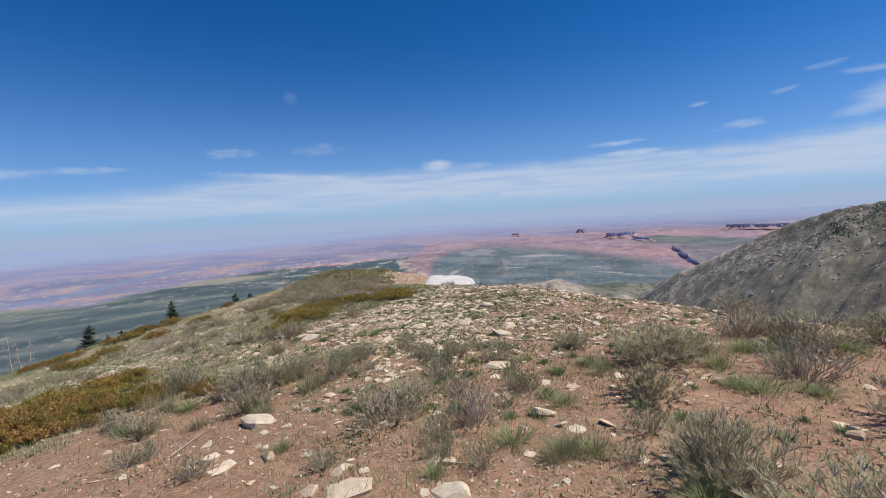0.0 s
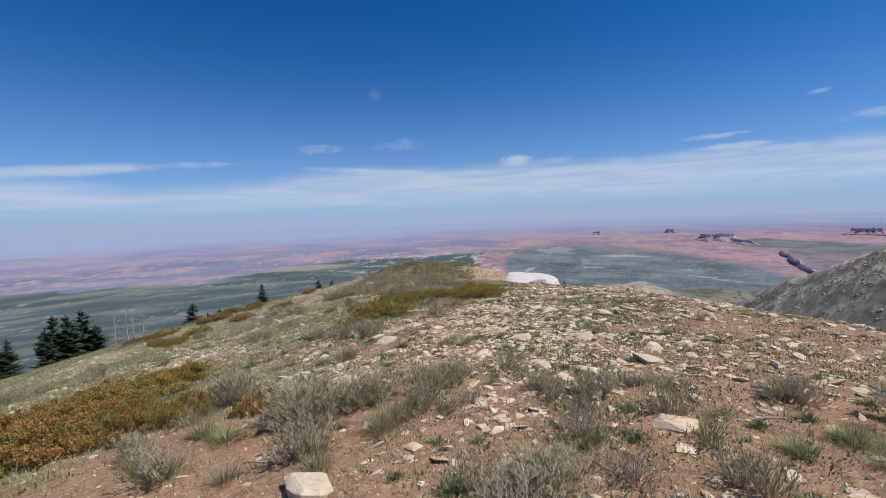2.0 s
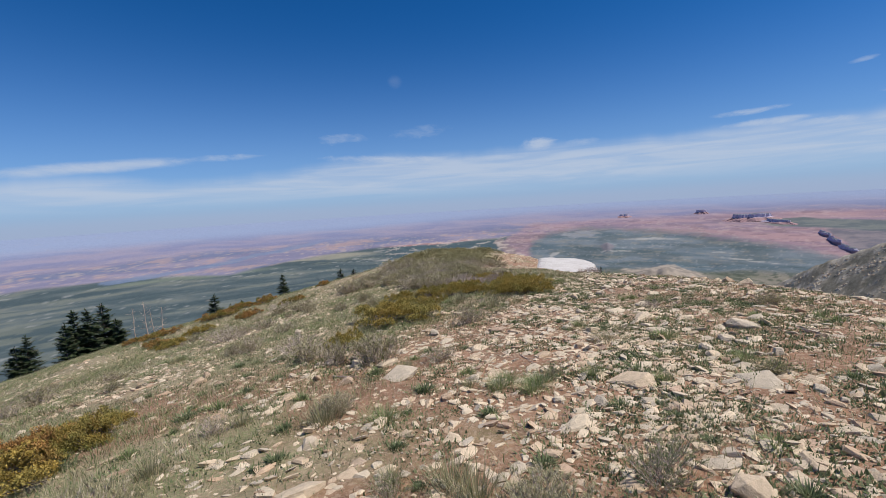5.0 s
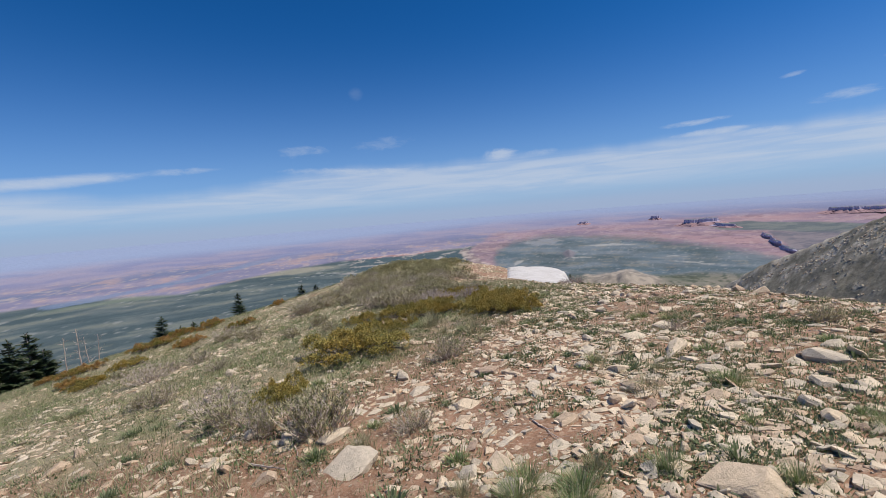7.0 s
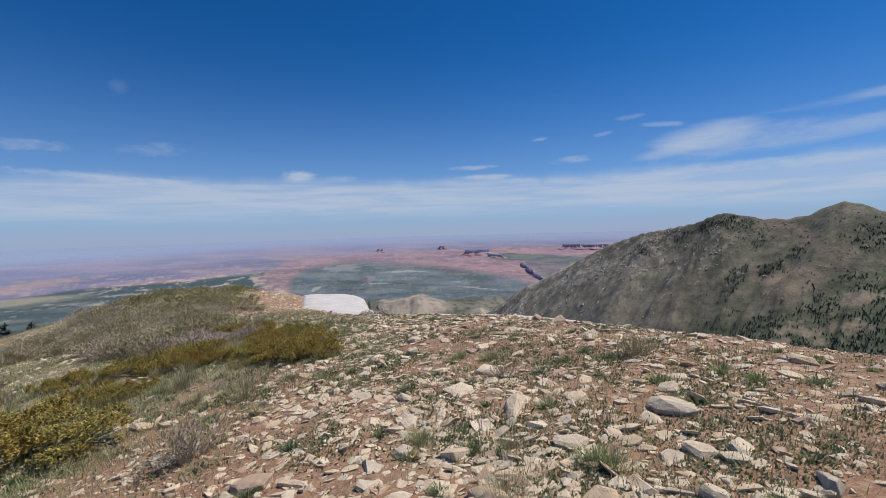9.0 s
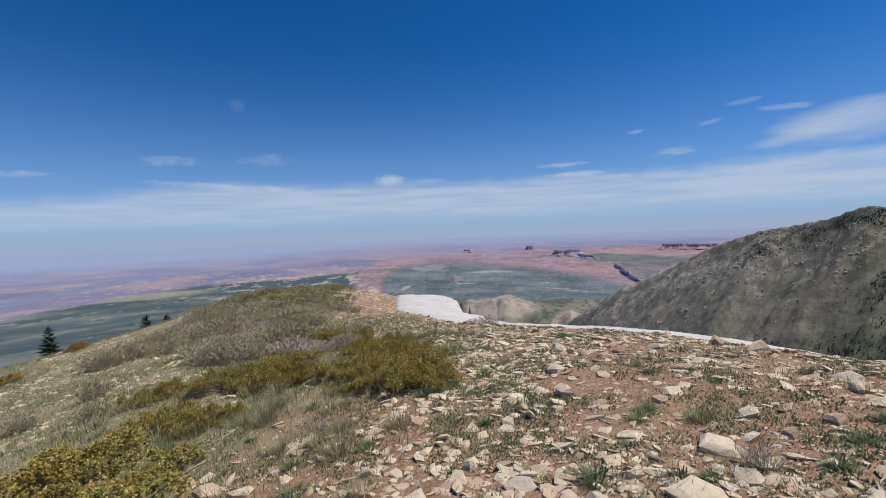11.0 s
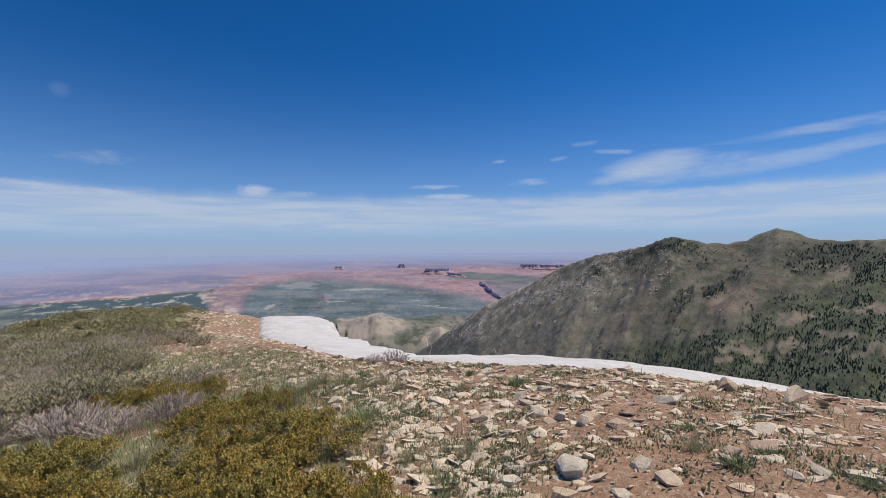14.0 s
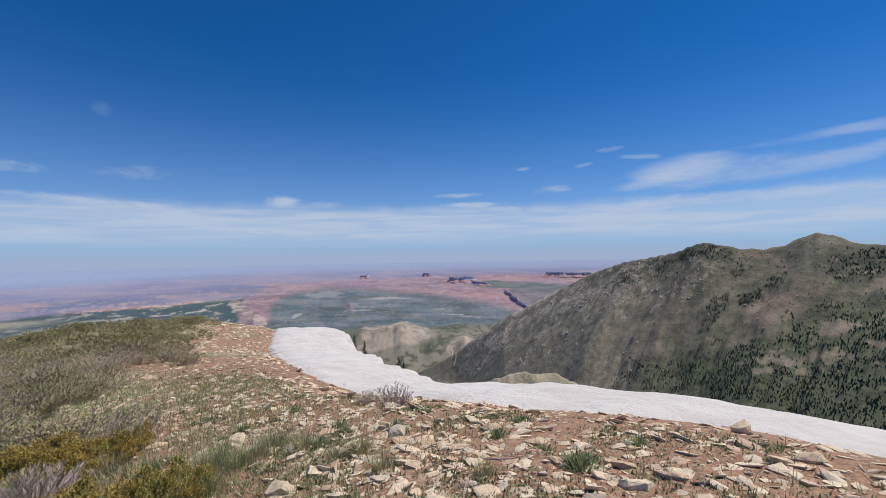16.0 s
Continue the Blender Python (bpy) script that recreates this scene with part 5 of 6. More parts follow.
# rocks
rock_makers = [single("rock", rock_mesh(200 + k, f)) for k, f in enumerate((0.2, 0.26, 0.32, 0.24, 0.38, 0.3, 0.46, 0.22, 0.34, 0.42))]
rocks, taken = [], []


def lay_rock(x, y, w, up):
    turn = random.uniform(0, 6.28)
    if up >= 7:
        rot = Euler((radians(random.uniform(20, 42)), radians(random.uniform(-18, 18)), random.uniform(-0.9, 0.9)))
        m = Matrix.LocRotScale((x, y, ground_z(x, y) + 0.02 * w), rot, (w * 1.15,) * 3)
    else:
        tall = 0.26 + 0.085 * up
        m = seat(x, y, turn, w * 1.12, 1.0, 0.03 * w) @ pose(0, 0, 0, random.uniform(-15, 15), random.uniform(-15, 15), 0) @ Matrix.Diagonal((1, 1, tall, 1))
    taken.append((x, y, w))
    sow(rocks, rock_makers, m, "rock", "pale tan broken sandstone slab lying on red soil" if up < 7 else "pale tan sandstone slab standing tilted on edge", "rock", "rocks on the ridge")


for row in ROCKS:
    for x, y, w, up in row:
        lay_rock(x, y, w, up)
tries = 0
while len(rocks) and len(taken) < 270 and tries < 20000:
    tries += 1
    x, y = random.uniform(-9, 8), random.uniform(4, 27)
    if inside(x, y) < 0 or fbm(x * 0.3, y * 0.3, 3, 231) < (0.66 if y < 9 else 0.40) or (x < -4 and y > 14):
        continue
    w = 0.11 + 0.22 * random.random() ** 2
    if any(math.hypot(x - a, y - b) < 0.55 * (w + c) for a, b, c in taken):
        continue
    lay_rock(x, y, w, random.choice((2, 3, 3, 4, 4, 5, 6, 8)))

# grass tufts and forbs
tuft_makers = [single("grass_tuft", tuft_mesh(300 + k, 400, 0.23, 0.22, GRASS if k % 3 else DRY_GRASS, 0.0042, 0.24)) for k in range(5)]
forb_makers = [single("green_forb", tuft_mesh(320 + k, 230, 0.115, 0.17, FORB if k else GRASS, 0.017, 0.42)) for k in range(3)]
tufts, forbs, leafy = [], [], []
leafy_makers = []
for k in range(3):
    a, b = shrub_meshes(196 + k, 46, 0.34, 9, 0.032, 0.010, GRASS)
    leafy_makers.append(built("green_forb", (("stem", a, "thin brown stems"), ("foliage", b, "small fresh green leaves"))))
for x, y, w in TUFTS_1 + TUFTS_2:
    if y < 9 and w < 0.5 and random.random() < 0.55:
        sow(leafy, leafy_makers, seat(x, y, random.uniform(0, 6.28), max(1.3 * w, 0.3), 0.6), "green_forb", "small bushy fresh green plant on red soil", "plant", "bushy green plants on red soil")
        continue
    n = 1 if w < 0.5 else 4
    for k in range(n):
        a = random.uniform(0, 6.28)
        o = 0 if n == 1 else 0.33 * w
        m = seat(x + o * math.cos(a), y + o * math.sin(a), random.uniform(0, 6.28), 1.0, 0.6)
        s = 1.25 * max(w, 0.2) / n**0.5 / 0.42
        m = m @ Matrix.Diagonal((s, s, min(0.95, 0.35 + 0.45 * s), 1))
        sow(tufts, tuft_makers, m, "grass_tuft", "tuft of green and straw-coloured mountain grass", "grass", "grass tufts on the ridge")
straw_makers = [single("grass_tuft", tuft_mesh(310 + k, 240, 0.26, 0.22, DRY_GRASS, 0.0055, 0.22)) for k in range(3)]
straws = []
for k in range(90):
    x, y = (random.uniform(-8.0, -2.2), random.uniform(15.2, 21.8)) if k < 62 else (random.uniform(-3.4, 0.6), random.uniform(5.6, 9.5))
    m = seat(x, y, random.uniform(0, 6.28), random.uniform(0.6, 1.2), 0.6)
    sow(straws, straw_makers, m, "grass_tuft", "tuft of pale dry straw-coloured grass", "grass", "dry grass tufts on the ridge")
for k in range(22):
    x, y = random.uniform(-7.5, -2.6), random.uniform(15.4, 21.8)
    m = seat(x, y, random.uniform(0, 6.28), random.uniform(0.7, 1.2), 0.6)
    sow(tufts, tuft_makers, m, "grass_tuft", "tuft of green and straw-coloured mountain grass", "grass", "grass tufts on the ridge")
for k in range(44):
    x, y = random.uniform(-1.5, 8.5), random.uniform(4.2, 9.5)
    s = random.uniform(0.8, 1.5) * (1.3 if x > 5 else 1.0)
    if k % 2 and x < 5.5:
        sow(leafy, leafy_makers, seat(x, y, random.uniform(0, 6.28), 0.36 * s, 0.6), "green_forb", "small bushy fresh green plant on red soil", "plant", "bushy green plants on red soil")
        continue
    m = seat(x, y, random.uniform(0, 6.28), 1.0, 0.6) @ Matrix.Diagonal((s, s, min(0.85, 0.28 + 0.38 * s), 1))
    sow(tufts, tuft_makers, m, "grass_tuft", "tuft of green and straw-coloured mountain grass", "grass", "grass tufts on the ridge")
for k in range(290):
    x, y = random.uniform(-6.5, 6.5), random.uniform(6, 23)
    if inside(x, y) < 0.2:
        continue
    m = seat(x, y, random.uniform(0, 6.28), random.uniform(0.45, 1.1), 0.6)
    sow(forbs, forb_makers, m, "green_forb", "small dark green leafy plant among stones", "plant", "green plants among the stones")


flower_makers = []
for k in range(2):
    a, b = flower_meshes(330 + k)
    flower_makers.append(built("yellow_flower", (("stem", a, "green leafy stem"), ("petals", b, "bright yellow petals"))))
flowers = []
for k in range(14):
    x, y = random.uniform(2.2, 5.2), random.uniform(6.0, 11.5)
    sow(flowers, flower_makers, seat(x, y, random.uniform(0, 6.28), random.uniform(0.8, 1.3), 0.5), "yellow_flower", "small yellow flower among stones and grass", "flower", "yellow flowers on the ridge")


branch_makers = [single("dead_branch", twig_mesh(360 + k)) for k in range(4)]
branches = []
for k in range(46):
    x, y = (random.uniform(-6.5, 5.5), random.uniform(5, 22)) if k < 34 else (random.gauss(-4.5, 1.2), random.gauss(17.2, 0.8))
    if inside(x, y) > 0.2:
        sow(branches, branch_makers, seat(x, y, random.uniform(0, 6.28), random.uniform(0.6, 1.2), 1.0), "dead_branch", "dry grey dead branch lying on stony soil", "branch", "dead branches on the ridge")


# ---- stuff: stones, grass, far woods, flowers ----
def scatter_points(n, seed):
    """Points on the ridge, thinner with distance from the walk."""
    g = np.random.default_rng(seed)
    t = g.random(n)
    r = np.abs(g.normal(0, 1, n)) ** 1.0
    a = g.random(n) * 2 * np.pi
    x = 3.5 - 6.5 * t + r * 7.5 * np.cos(a)
    y = 4.0 + 17.5 * t + r * 7.5 * np.sin(a)
    return x, y, g


def replicate(name, shapes, x, y, z, turn, sx, sz, lean, mat, g):
    """One mesh of many turned and scaled copies of small shapes given as (verts, triangles)."""
    all_v, all_f, base = [], [], 0
    which = g.integers(0, len(shapes), len(x))
    for k, (v, f) in enumerate(shapes):
        i = np.flatnonzero(which == k)
        if not len(i):
            continue
        c, s = np.cos(turn[i])[:, None], np.sin(turn[i])[:, None]
        vx, vy, vz = v[None, :, 0] * sx[i, None], v[None, :, 1] * sx[i, None], v[None, :, 2] * sz[i, None]
        px, py = c * vx - s * vy, s * vx + c * vy
        pz = vz + lean[i, 0, None] * px + lean[i, 1, None] * py
        p = np.stack([px + x[i, None], py + y[i, None], pz + z[i, None]], -1)
        all_v.append(p.reshape(-1, 3))
        all_f.append((f[None] + (base + np.arange(len(i)) * len(v))[:, None, None]).reshape(-1, 3))
        base += len(i) * len(v)
    co, tri = np.concatenate(all_v), np.concatenate(all_f)
    me = bpy.data.meshes.new(name)
    me.vertices.add(len(co))
    me.vertices.foreach_set("co", co.ravel())
    me.loops.add(tri.size)
    me.loops.foreach_set("vertex_index", tri.ravel().astype(np.int32))
    me.polygons.add(len(tri))
    me.polygons.foreach_set("loop_start", (np.arange(len(tri)) * 3).astype(np.int32))
    me.update(calc_edges=True)
    me.shade_flat()
    me.materials.append(mat)
    return me


def shape_of(me):
    me.calc_loop_triangles()
    return np.array([v.co for v in me.vertices]), np.array([t.vertices for t in me.loop_triangles])


def small_stone(seed):
    rnd = random.Random(seed)
    bm = bmesh.new()
    for p in slab_points(rnd, rnd.uniform(0.16, 0.36), rnd.choice((4, 5, 5, 6))):
        bm.verts.new(p)
    bmesh.ops.convex_hull(bm, input=bm.verts)
    bmesh.ops.delete(bm, geom=[v for v in bm.verts if not v.link_faces], context="VERTS")
    bmesh.ops.triangulate(bm, faces=bm.faces[:])
    me = bpy.data.meshes.new("stone")
    bm.to_mesh(me)
    bm.free()
    out = shape_of(me)
    bpy.data.meshes.remove(me)
    return out


def slope_at(x, y):
    z = land(x, y)
    return z, np.stack([(land(x + 0.3, y) - z) / 0.3, (land(x, y + 0.3) - z) / 0.3], -1)


def flank_points(n, seed):
    """Points over the long left flank."""
    g = np.random.default_rng(seed)
    far = g.random(n) ** 1.3
    x = -3 - 42 * far + g.normal(0, 1.5, n)
    return x, g.uniform(2, 26, n) + 26 * far * g.random(n), g


x, y, g = scatter_points(34000, 5)
fx, fy, _ = flank_points(17000, 6)
gx, gy = g.uniform(-20, -1, 7000), g.uniform(22, 56, 7000)
x, y = np.concatenate([x, fx, gx]), np.concatenate([y, fy, gy])
d, _ = crest_offset(x, y)
bare = fbm(x * 0.42, y * 0.42, 4, 241)
stony = np.clip(0.06 + 0.64 * smooth(y, 6.8, 11), 0, 1) * (1 - 0.72 * smooth(-x - 0.25 * np.maximum(y - 14, 0), 1.5, 6.5)) * smooth(bare, 0.36, 0.56) + 0.06 + 0.12 * smooth(y, 8, 11) + 0.5 * smooth(d, -3.5, -0.5) * (y > 9) + 0.9 * smooth(d, -7.5, -4) * (y > 21) + 1.1 * smooth(-x, 5, 10) * smooth(bare, 0.40, 0.56)
stony = stony + 0.4 * smooth(y, 6, 8.5) * (y < 13) * (1 - smooth(np.abs(x + 1.2), 1.8, 4)) * smooth(bare, 0.38, 0.55)
scrub = smooth(np.hypot((x + 5.4) / 2.9, (y - 18.6) / 3.6), 1.2, 0.85)
keep = (d < 0.6) & (g.random(len(x)) < 0.85 * stony * (1 - 0.85 * scrub)) & (np.hypot(x, y - 12) < 55)
x, y = x[keep], y[keep]
size = np.clip(np.exp(g.normal(np.log(0.066), 0.5, len(x))), 0.025, 0.17) * (1 + 0.02 * np.hypot(x, y - 10))
z, lean = slope_at(x, y)
lean = lean + g.normal(0, 0.22, lean.shape)
me = replicate("loose_stones", [small_stone(400 + k) for k in range(9)], x, y, z - 0.045 * size, g.random(len(x)) * 6.28, size * 1.3, size * g.uniform(0.4, 0.8, len(x)), lean, ROCK, g)
tagged(new("loose_stones", me), "countless small pale stones scattered over red soil", "stones", kind="stuff")

# chips: the smallest fragments, near the walk
x, y, g = scatter_points(36000, 15)
d, _ = crest_offset(x, y)
keep = (d < 0.2) & (np.hypot(x, y - 12) < 16) & (g.random(len(x)) < 0.25 + 0.6 * smooth(fbm(x * 0.8, y * 0.8, 3, 245), 0.36, 0.6))
x, y = x[keep], y[keep]
size = g.uniform(0.012, 0.042, len(x))
z, lean = slope_at(x, y)
lean = lean + g.normal(0, 0.3, lean.shape)
me = replicate("stone_chips", [small_stone(430 + k) for k in range(6)], x, y, z, g.random(len(x)) * 6.28, size * 1.3, size, lean, ROCK, g)
tagged(new("stone_chips", me), "tiny pale rock chips strewn over red soil", "stones", kind="stuff")

# grass: green on the flank, sparse among the stones
for mat, seed, n, name, label in ((GRASS, 7, 16000, "green_grass", "thin green grass over the slope"), (DRY_GRASS, 8, 12000, "dry_grass", "pale dry grass over the slope")):
    shapes = [shape_of(tuft_mesh(340 + seed * 10 + k, 16, 0.16, 0.45, mat, 0.007, 0.25, 2)) for k in range(4)]
    x, y, g = scatter_points(n, seed)
    fx, fy, _ = flank_points(int(n * 1.6), seed + 20)
    x, y = np.concatenate([x, fx]), np.concatenate([y, fy])
    d, _ = crest_offset(x, y)
    lush = 0.20 + 0.80 * smooth(-x - 0.08 * y, 0.4, 4.8)
    keep = (d < -0.3) & (g.random(len(x)) < lush * smooth(fbm(x * 0.5, y * 0.5, 3, 251 + seed), 0.32, 0.55))
    x, y = x[keep], y[keep]
    z, lean = slope_at(x, y)
    s = g.uniform(0.5, 1.1, len(x)) * (1 + 0.02 * np.hypot(x, y - 10))
    me = replicate(name, shapes, x, y, z, g.random(len(x)) * 6.28, s, s * 0.8, lean, mat, g)
    tagged(new(name, me), label, "grass", kind="stuff")


# scrub on the far end of the ridge
shapes = []
for k in range(4):
    me = shrub_meshes(560 + k, 26, 0.42, 7, 0.06, 0.022)[1]
    shapes.append(shape_of(me))
g = np.random.default_rng(31)
x, y = g.uniform(-27, -5, 900), g.uniform(32, 54, 900)
d, _ = crest_offset(x, y)
keep = (d < -3.2 - 2.0 * g.random(len(x))) & (x > -9 - 0.42 * (y - 8)) & (fbm(x * 0.25, y * 0.25, 3, 201) > 0.38)
x, y = x[keep][:240], y[keep][:240]
z, lean = slope_at(x, y)
s = g.uniform(0.9, 1.7, len(x))
me = replicate("far_scrub", shapes, x, y, z, g.random(len(x)) * 6.28, s, s * 0.6, lean, SAGE_LEAF, g)
tagged(new("far_scrub", me), "grey-green scrub on the far end of the ridge", "shrubs", kind="stuff")


# small herbs in clumps between the stones
shapes = [shape_of(tuft_mesh(380 + k, 40, 0.046, 0.26, FORB, 0.019, 0.45, 2)) for k in range(4)]
x, y, g = scatter_points(30000, 9)
d, _ = crest_offset(x, y)
keep = (d < -0.1) & (np.hypot(x, y - 12) < 17) & (g.random(len(x)) < (0.03 + 0.95 * smooth(fbm(x * 1.9, y * 1.9, 3, 281) + 0.035 * smooth(x, -0.5, 2), 0.475, 0.56)) * (0.3 + 0.7 * smooth(y, 7, 10.5)))
x, y = x[keep], y[keep]
z, lean = slope_at(x, y)
s = g.uniform(0.7, 1.7, len(x))
me = replicate("small_herbs", shapes, x, y, z, g.random(len(x)) * 6.28, s, s, lean, FORB, g)
tagged(new("small_herbs", me), "small green herbs between pale stones", "plants", kind="stuff")


def small_fir(seed):
    """A far conifer: a few ragged tiers."""
    rnd = random.Random(seed)
    v, f = [], []
    for z0, r, z1 in ((0.05, 0.24, 0.5), (0.32, 0.19, 0.75), (0.58, 0.12, 1.0)):
        base = len(v)
        for k in range(7):
            a = 2 * math.pi * k / 7
            q = r * rnd.uniform(0.7, 1.2)
            v.append((q * math.cos(a), q * math.sin(a), z0 + rnd.uniform(-0.06, 0.06)))
        v.append((0, 0, z1))
        f += [(base + k, base + (k + 1) % 7, base + 7) for k in range(7)]
    return np.array(v), np.array(f)


def on_mountain(n, r0, r1, a0, a1):
    az, r = g.uniform(a0, a1, n), r0 + (r1 - r0) * g.random(n) ** 0.8
    x, y = CENTRE[0] + r * np.sin(np.radians(az)), CENTRE[1] + r * np.cos(np.radians(az))
    z = land(x, y)
    el = np.degrees(np.arctan2(z - 1.5, r))
    return az, r, x, y, z, mountain_cover(az, el)


g = np.random.default_rng(77)
az, r, x, y, z, (scree, woods, crag, tan, clear) = on_mountain(75000, 600, 1560, 16, 64)
clump = smooth(fbm(x / 26, y / 26, 3, 261), 0.36, 0.58)
keep = (g.random(len(az)) < np.clip(woods * (0.06 + 0.60 * clump) + 0.75 * crag * (0.3 + 0.7 * clump), 0, 1) * (1 - 0.97 * clear)) & (r < np.interp(az, (20, 33, 43, 60), (1680, 1500, 1430, 1330)))
x, y, z = x[keep], y[keep], z[keep]
h = g.uniform(2.6, 6.0, len(x))
me = replicate("far_forest", [small_fir(500 + k) for k in range(5)], x, y, z - 0.8, g.random(len(x)) * 6.28, h * 1.15, h, np.zeros((len(x), 2)), FAR_NEEDLE, g)
tagged(new("far_forest", me), "dark conifer woods in patches on the far mountainside", "woods", kind="stuff")

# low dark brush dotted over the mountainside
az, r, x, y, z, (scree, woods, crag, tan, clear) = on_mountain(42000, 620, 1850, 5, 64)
# denser to the right, standing in for the shade of that slope
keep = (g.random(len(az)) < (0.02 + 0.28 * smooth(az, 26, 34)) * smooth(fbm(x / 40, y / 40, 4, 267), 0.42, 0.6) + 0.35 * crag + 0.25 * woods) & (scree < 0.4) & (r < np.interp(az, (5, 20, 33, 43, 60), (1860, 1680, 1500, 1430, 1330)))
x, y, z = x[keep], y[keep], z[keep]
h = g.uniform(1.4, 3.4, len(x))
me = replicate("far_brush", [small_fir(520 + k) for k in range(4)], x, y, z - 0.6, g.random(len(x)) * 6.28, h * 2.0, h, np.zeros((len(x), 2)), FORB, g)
tagged(new("far_brush", me), "dark low brush dotted over the far mountainside, denser right in place of shade", "brush", kind="stuff")

# pale crags and boulders of the scree
az, r, x, y, z, (scree, woods, crag, tan, clear) = on_mountain(60000, 900, 1880, 5, 44)
keep = (g.random(len(az)) < 0.38 * scree + 0.10 * tan * smooth(fbm(x / 30, y / 30, 3, 271), 0.5, 0.62)) & (r < np.interp(az, (5, 20, 33, 43, 60), (1870, 1690, 1510, 1440, 1340)))
x, y, z = x[keep], y[keep], z[keep]
h = g.uniform(3.0, 9.0, len(x))
me = replicate("far_scree", [small_stone(540 + k) for k in range(6)], x, y, z - 0.3, g.random(len(x)) * 6.28, h, h * 1.3, np.zeros((len(x), 2)), ROCK, g)
tagged(new("far_scree", me), "pale crags and boulders on the far mountain's shoulder", "scree", kind="stuff")


# a pale track winding down the valley
def build_track():
    line = []
    for a, e in ((3.0, -12.1), (3.15, -12.4), (3.65, -12.9), (3.7, -13.3), (3.55, -13.8), (3.45, -14.4)):
        rr = np.linspace(300, 2400, 4000)
        px, py = CENTRE[0] + rr * math.sin(radians(a)), CENTRE[1] + rr * math.cos(radians(a))
        d = np.degrees(np.arctan2(land(px, py) - 1.5, rr)) - e
        k = int(np.argmax(d > 0)) if (d > 0).any() else len(rr) - 1
        line.append((px[k], py[k]))
    line = np.array(line)
    s = np.linspace(0, len(line) - 1, 120)
    px, py = np.interp(s, np.arange(len(line)), line[:, 0]), np.interp(s, np.arange(len(line)), line[:, 1])
    tx, ty = np.gradient(px), np.gradient(py)
    ln = np.hypot(tx, ty)
    v, f = [], []
    for k in range(len(px)):
        for o in (-2.6, 0.0, 2.6):
            qx, qy = px[k] - ty[k] / ln[k] * o, py[k] + tx[k] / ln[k] * o
            v.append((qx, qy, ground_z(qx, qy) + 2.0))
    for k in range(len(px) - 1):
        for j in range(2):
            a = k * 3 + j
            f.append((a, a + 1, a + 4, a + 3))
    mat, nt, bsdf = material("pale_dirt_track", 0.95)
    nt.links.new(node_ramp(nt, node_noise(nt, 0.05, 5), [(0.3, (0.40, 0.33, 0.27)), (0.7, (0.52, 0.45, 0.38))]), bsdf.inputs["Base Color"])
    return mesh_from("road", v, f, mat)


tagged(new("road", build_track()), "pale dirt track winding down the far valley", "road", kind="structure")


# ---- mesas and buttes of the red desert ----
def cliff_material():
    mat, nt, bsdf = material("hazy_red_cliff", 0.95)
    tc = nt.nodes.new("ShaderNodeTexCoord")
    mp = nt.nodes.new("ShaderNodeMapping")
    mp.inputs["Scale"].default_value = (0.05, 0.05, 0.25)
    nt.links.new(tc.outputs["Object"], mp.inputs["Vector"])
    n = node_noise(nt, 1.0, 6, 0.65, vec=mp.outputs[0])
    # walls paled against their shade and blued for haze, in the base colour
    hazy_wall = node_ramp(nt, n, [(0.3, (0.38, 0.37, 0.52)), (0.55, (0.52, 0.47, 0.59)), (0.75, (0.60, 0.50, 0.57))])
    foot = node_ramp(nt, n, [(0.3, (0.29, 0.19, 0.21)), (0.7, (0.40, 0.26, 0.26))])
    sp = nt.nodes.new("ShaderNodeSeparateXYZ")
    nt.links.new(tc.outputs["Generated"], sp.inputs[0])
    rock = node_mix(nt, node_ramp(nt, sp.outputs[2], [(0.42, (0, 0, 0)), (0.56, (1, 1, 1))]), foot, hazy_wall)
    geo = nt.nodes.new("ShaderNodeNewGeometry")
    up = nt.nodes.new("ShaderNodeSeparateXYZ")
    nt.links.new(geo.outputs["True Normal"], up.inputs[0])
    cap = nt.nodes.new("ShaderNodeMath")
    cap.operation = "MULTIPLY"
    nt.links.new(node_ramp(nt, sp.outputs[2], [(0.6, (0, 0, 0)), (0.7, (1, 1, 1))]), cap.inputs[0])
    nt.links.new(node_ramp(nt, up.outputs[2], [(0.6, (0, 0, 0)), (0.8, (1, 1, 1))]), cap.inputs[1])
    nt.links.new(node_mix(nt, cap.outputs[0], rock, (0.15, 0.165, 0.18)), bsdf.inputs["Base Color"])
    return mat


CLIFF = cliff_material()


def range_at(el):
    rr = np.linspace(2000, 4800, 2000)
    return float(np.interp(-el, np.degrees(np.arctan2(-plain(rr), rr))[::-1], rr[::-1]))


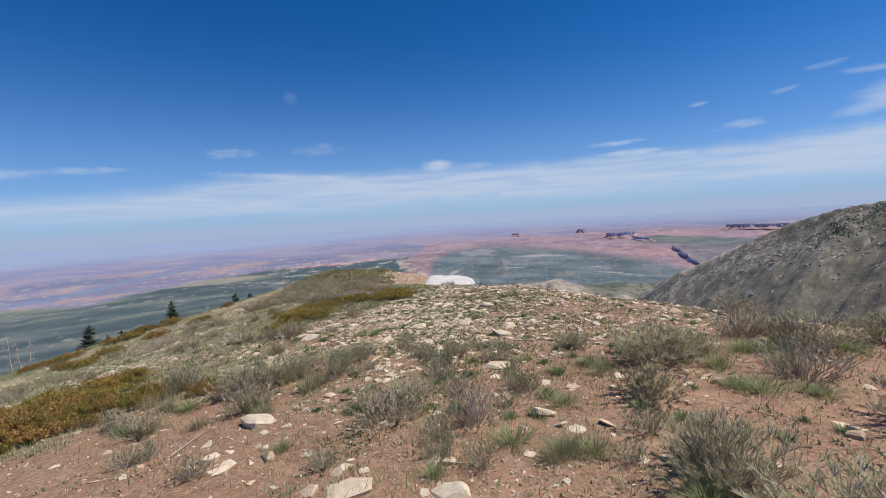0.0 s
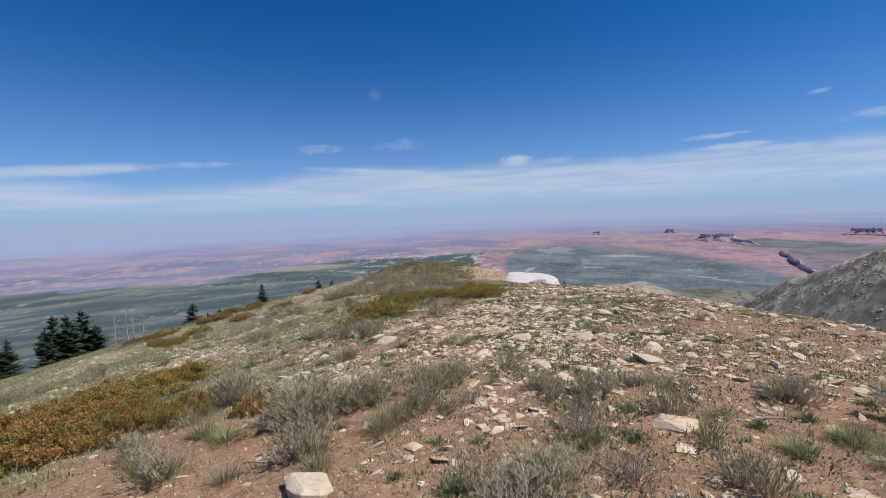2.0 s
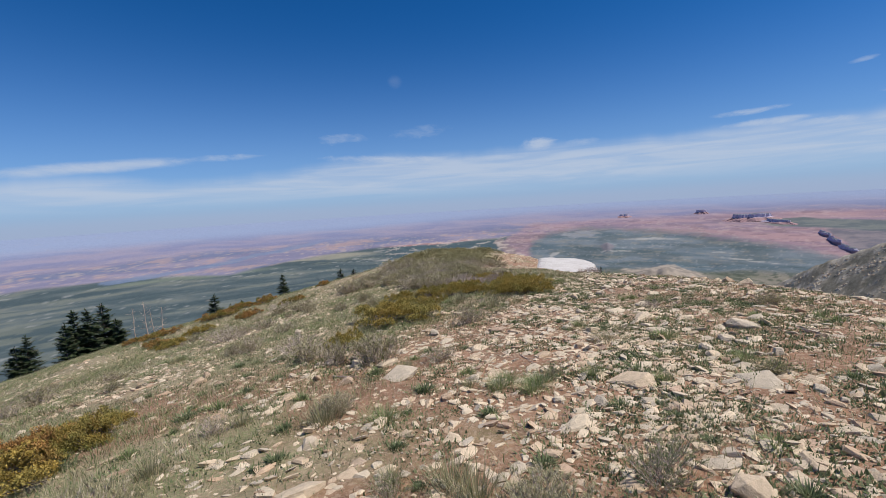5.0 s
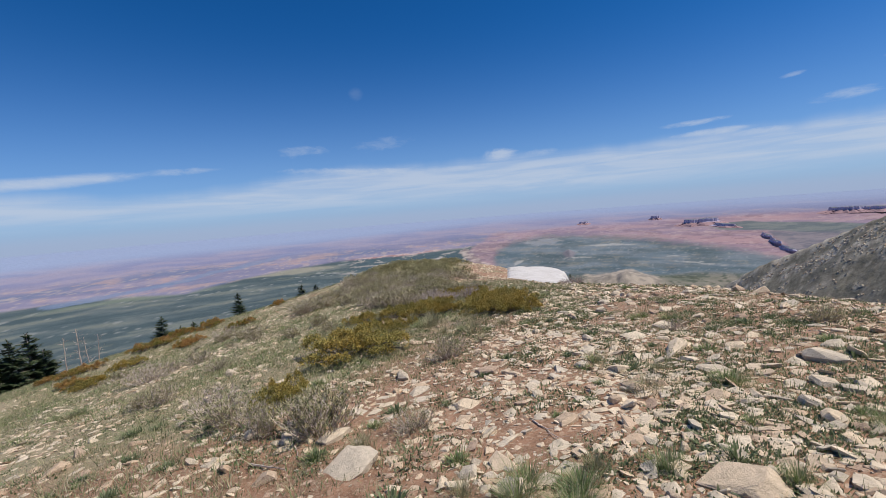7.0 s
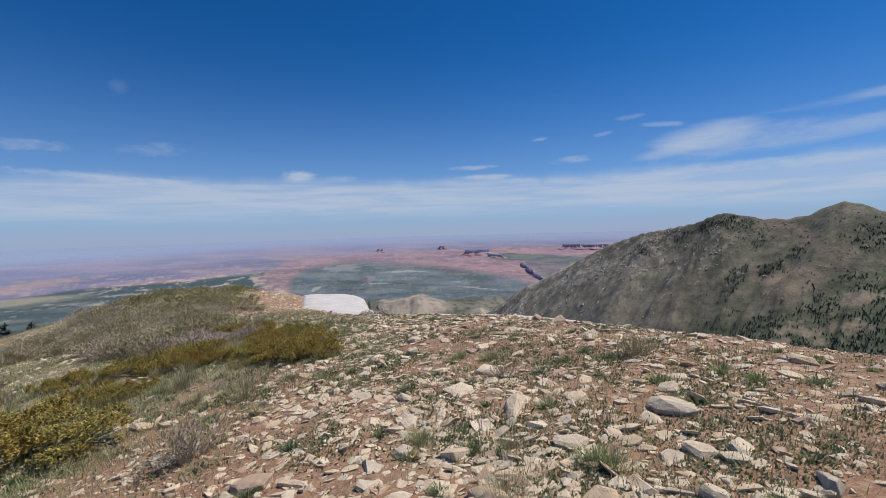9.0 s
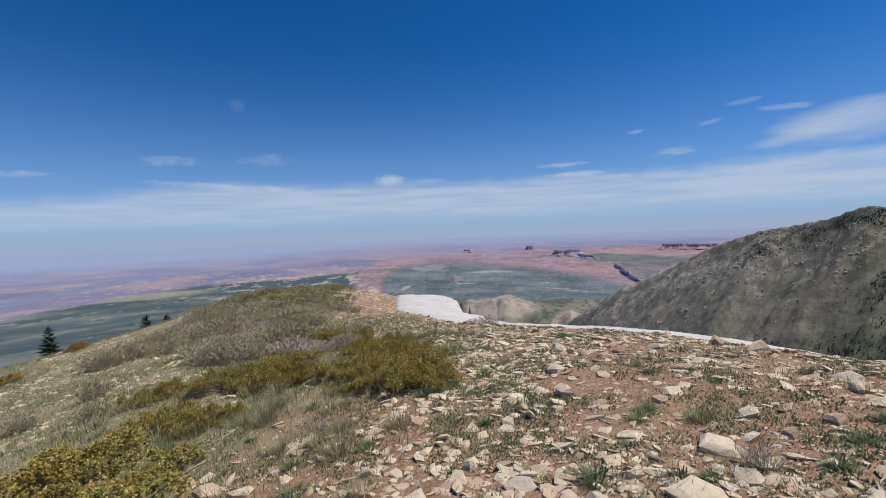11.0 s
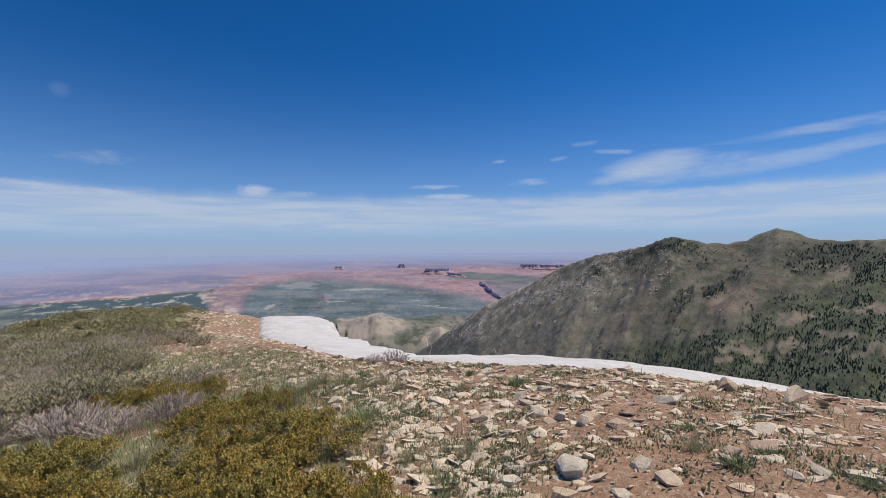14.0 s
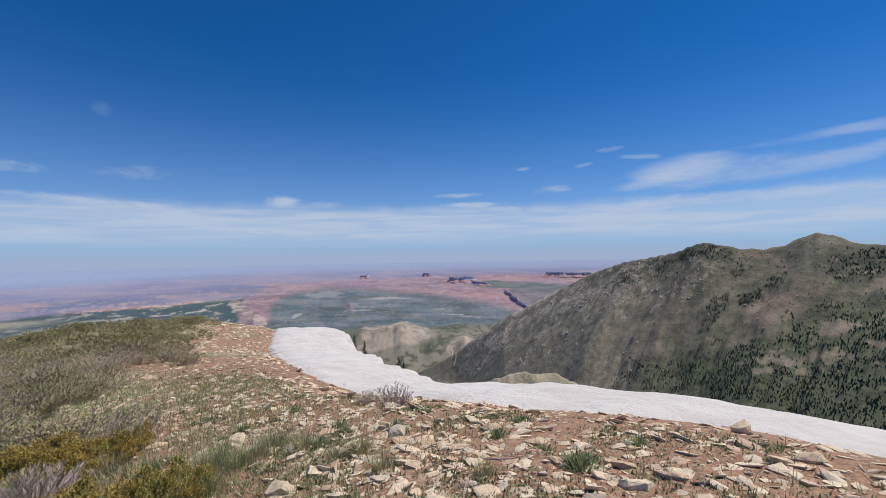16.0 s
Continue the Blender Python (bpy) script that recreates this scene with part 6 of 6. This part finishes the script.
def mesa(p0, p1, rise, wide, label, seed, talus=0.9, ragged=0.25):
    """A flat-topped rock with broken upright cliffs over a sloping foot, between two bearings and heights."""
    ends = []
    for a, e in (p0, p1):
        r = range_at(e)
        ends.append(Vector((CENTRE[0] + r * math.sin(radians(a)), CENTRE[1] + r * math.cos(radians(a)), 0)))
    mid, along = (ends[0] + ends[1]) / 2, ends[1] - ends[0]
    half, high = along.length / 2, mid.length * math.tan(radians(rise))
    n = 72
    rows = []
    for scale, zz in ((1.0 + talus, -0.25), (1.0 + talus * 0.5, 0.12), (1.06, 0.38), (1.0, 0.44), (0.985, 0.72), (0.965, 0.95), (0.92, 1.0), (0.4, 1.02)):
        row = []
        for k in range(n):
            a = 2 * math.pi * k / n
            u = Vector((math.cos(a), math.sin(a), seed * 3.1))
            w = 0.86 + 0.30 * noise.noise(u * 2.0) + (0.26 * noise.noise(u * 7.0) + 0.14 * noise.noise(u * 15.0)) * (zz > 0.1)
            px = half * scale * math.cos(a) * (0.9 + 0.1 * w)
            py = wide * w * scale * math.sin(a) * (1 + 0.5 * noise.noise(Vector((px * 0.02, seed, 0))))
            top = 1 + ragged * (0.40 * noise.noise(Vector((px * 0.012, seed * 5.0, 0))) + 0.55 * noise.noise(Vector((px / half * 5.0, seed, 3.0)))) * (zz > 0.4)
            row.append(Vector((px, py, high * zz * top)))
        rows.append(row)
    verts = [v for row in rows for v in row] + [Vector((0, 0, high * 1.0))]
    faces = []
    for i in range(len(rows) - 1):
        for k in range(n):
            faces.append((i * n + k, i * n + (k + 1) % n, (i + 1) * n + (k + 1) % n, (i + 1) * n + k))
    b = (len(rows) - 1) * n
    faces += [(b + k, b + (k + 1) % n, len(verts) - 1) for k in range(n)]
    tip0, tip1 = (ground_z(q.x, q.y) for q in ends)
    for v in verts:
        v.z += (tip1 - tip0) * v.x / (2 * half)
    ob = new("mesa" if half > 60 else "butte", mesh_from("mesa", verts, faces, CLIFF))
    ob.matrix_basis = Matrix.LocRotScale((mid.x, mid.y, ground_z(mid.x, mid.y)), Euler((0, 0, math.atan2(along.y, along.x))), None)
    tagged(ob, label, "mesa", "mesas in the desert")


for row in (((-8.7, -2.75), (-7.6, -2.75), 0.30, 26, "small dark red rock butte in the desert", 1), ((-0.5, -2.7), (0.5, -2.7), 0.42, 24, "small red rock tower in the desert", 2),
            ((2.9, -3.55), (6.4, -3.45), 0.62, 45, "long dark-walled red rock mesa in the desert", 3), ((6.0, -3.75), (8.0, -4.05), 0.34, 26, "broken end of a dark rock mesa", 4),
            ((10.3, -5.0), (11.1, -5.5), 0.30, 14, "jagged dark cliff above the valley", 5, 0.4, 1.0), ((11.0, -5.65), (11.9, -6.3), 0.40, 11, "jagged dark cliff above the valley", 15, 0.4, 1.0),
            ((11.9, -6.4), (13.2, -7.2), 0.34, 13, "jagged dark cliff above the valley", 16, 0.4, 1.0),
            ((15.6, -2.85), (18.4, -2.85), 0.45, 50, "dark-walled red rock mesa at the desert rim", 7), ((18.0, -2.9), (21.4, -2.9), 0.42, 50, "low dark red rock mesa at the desert rim", 8)):
    mesa(*row)
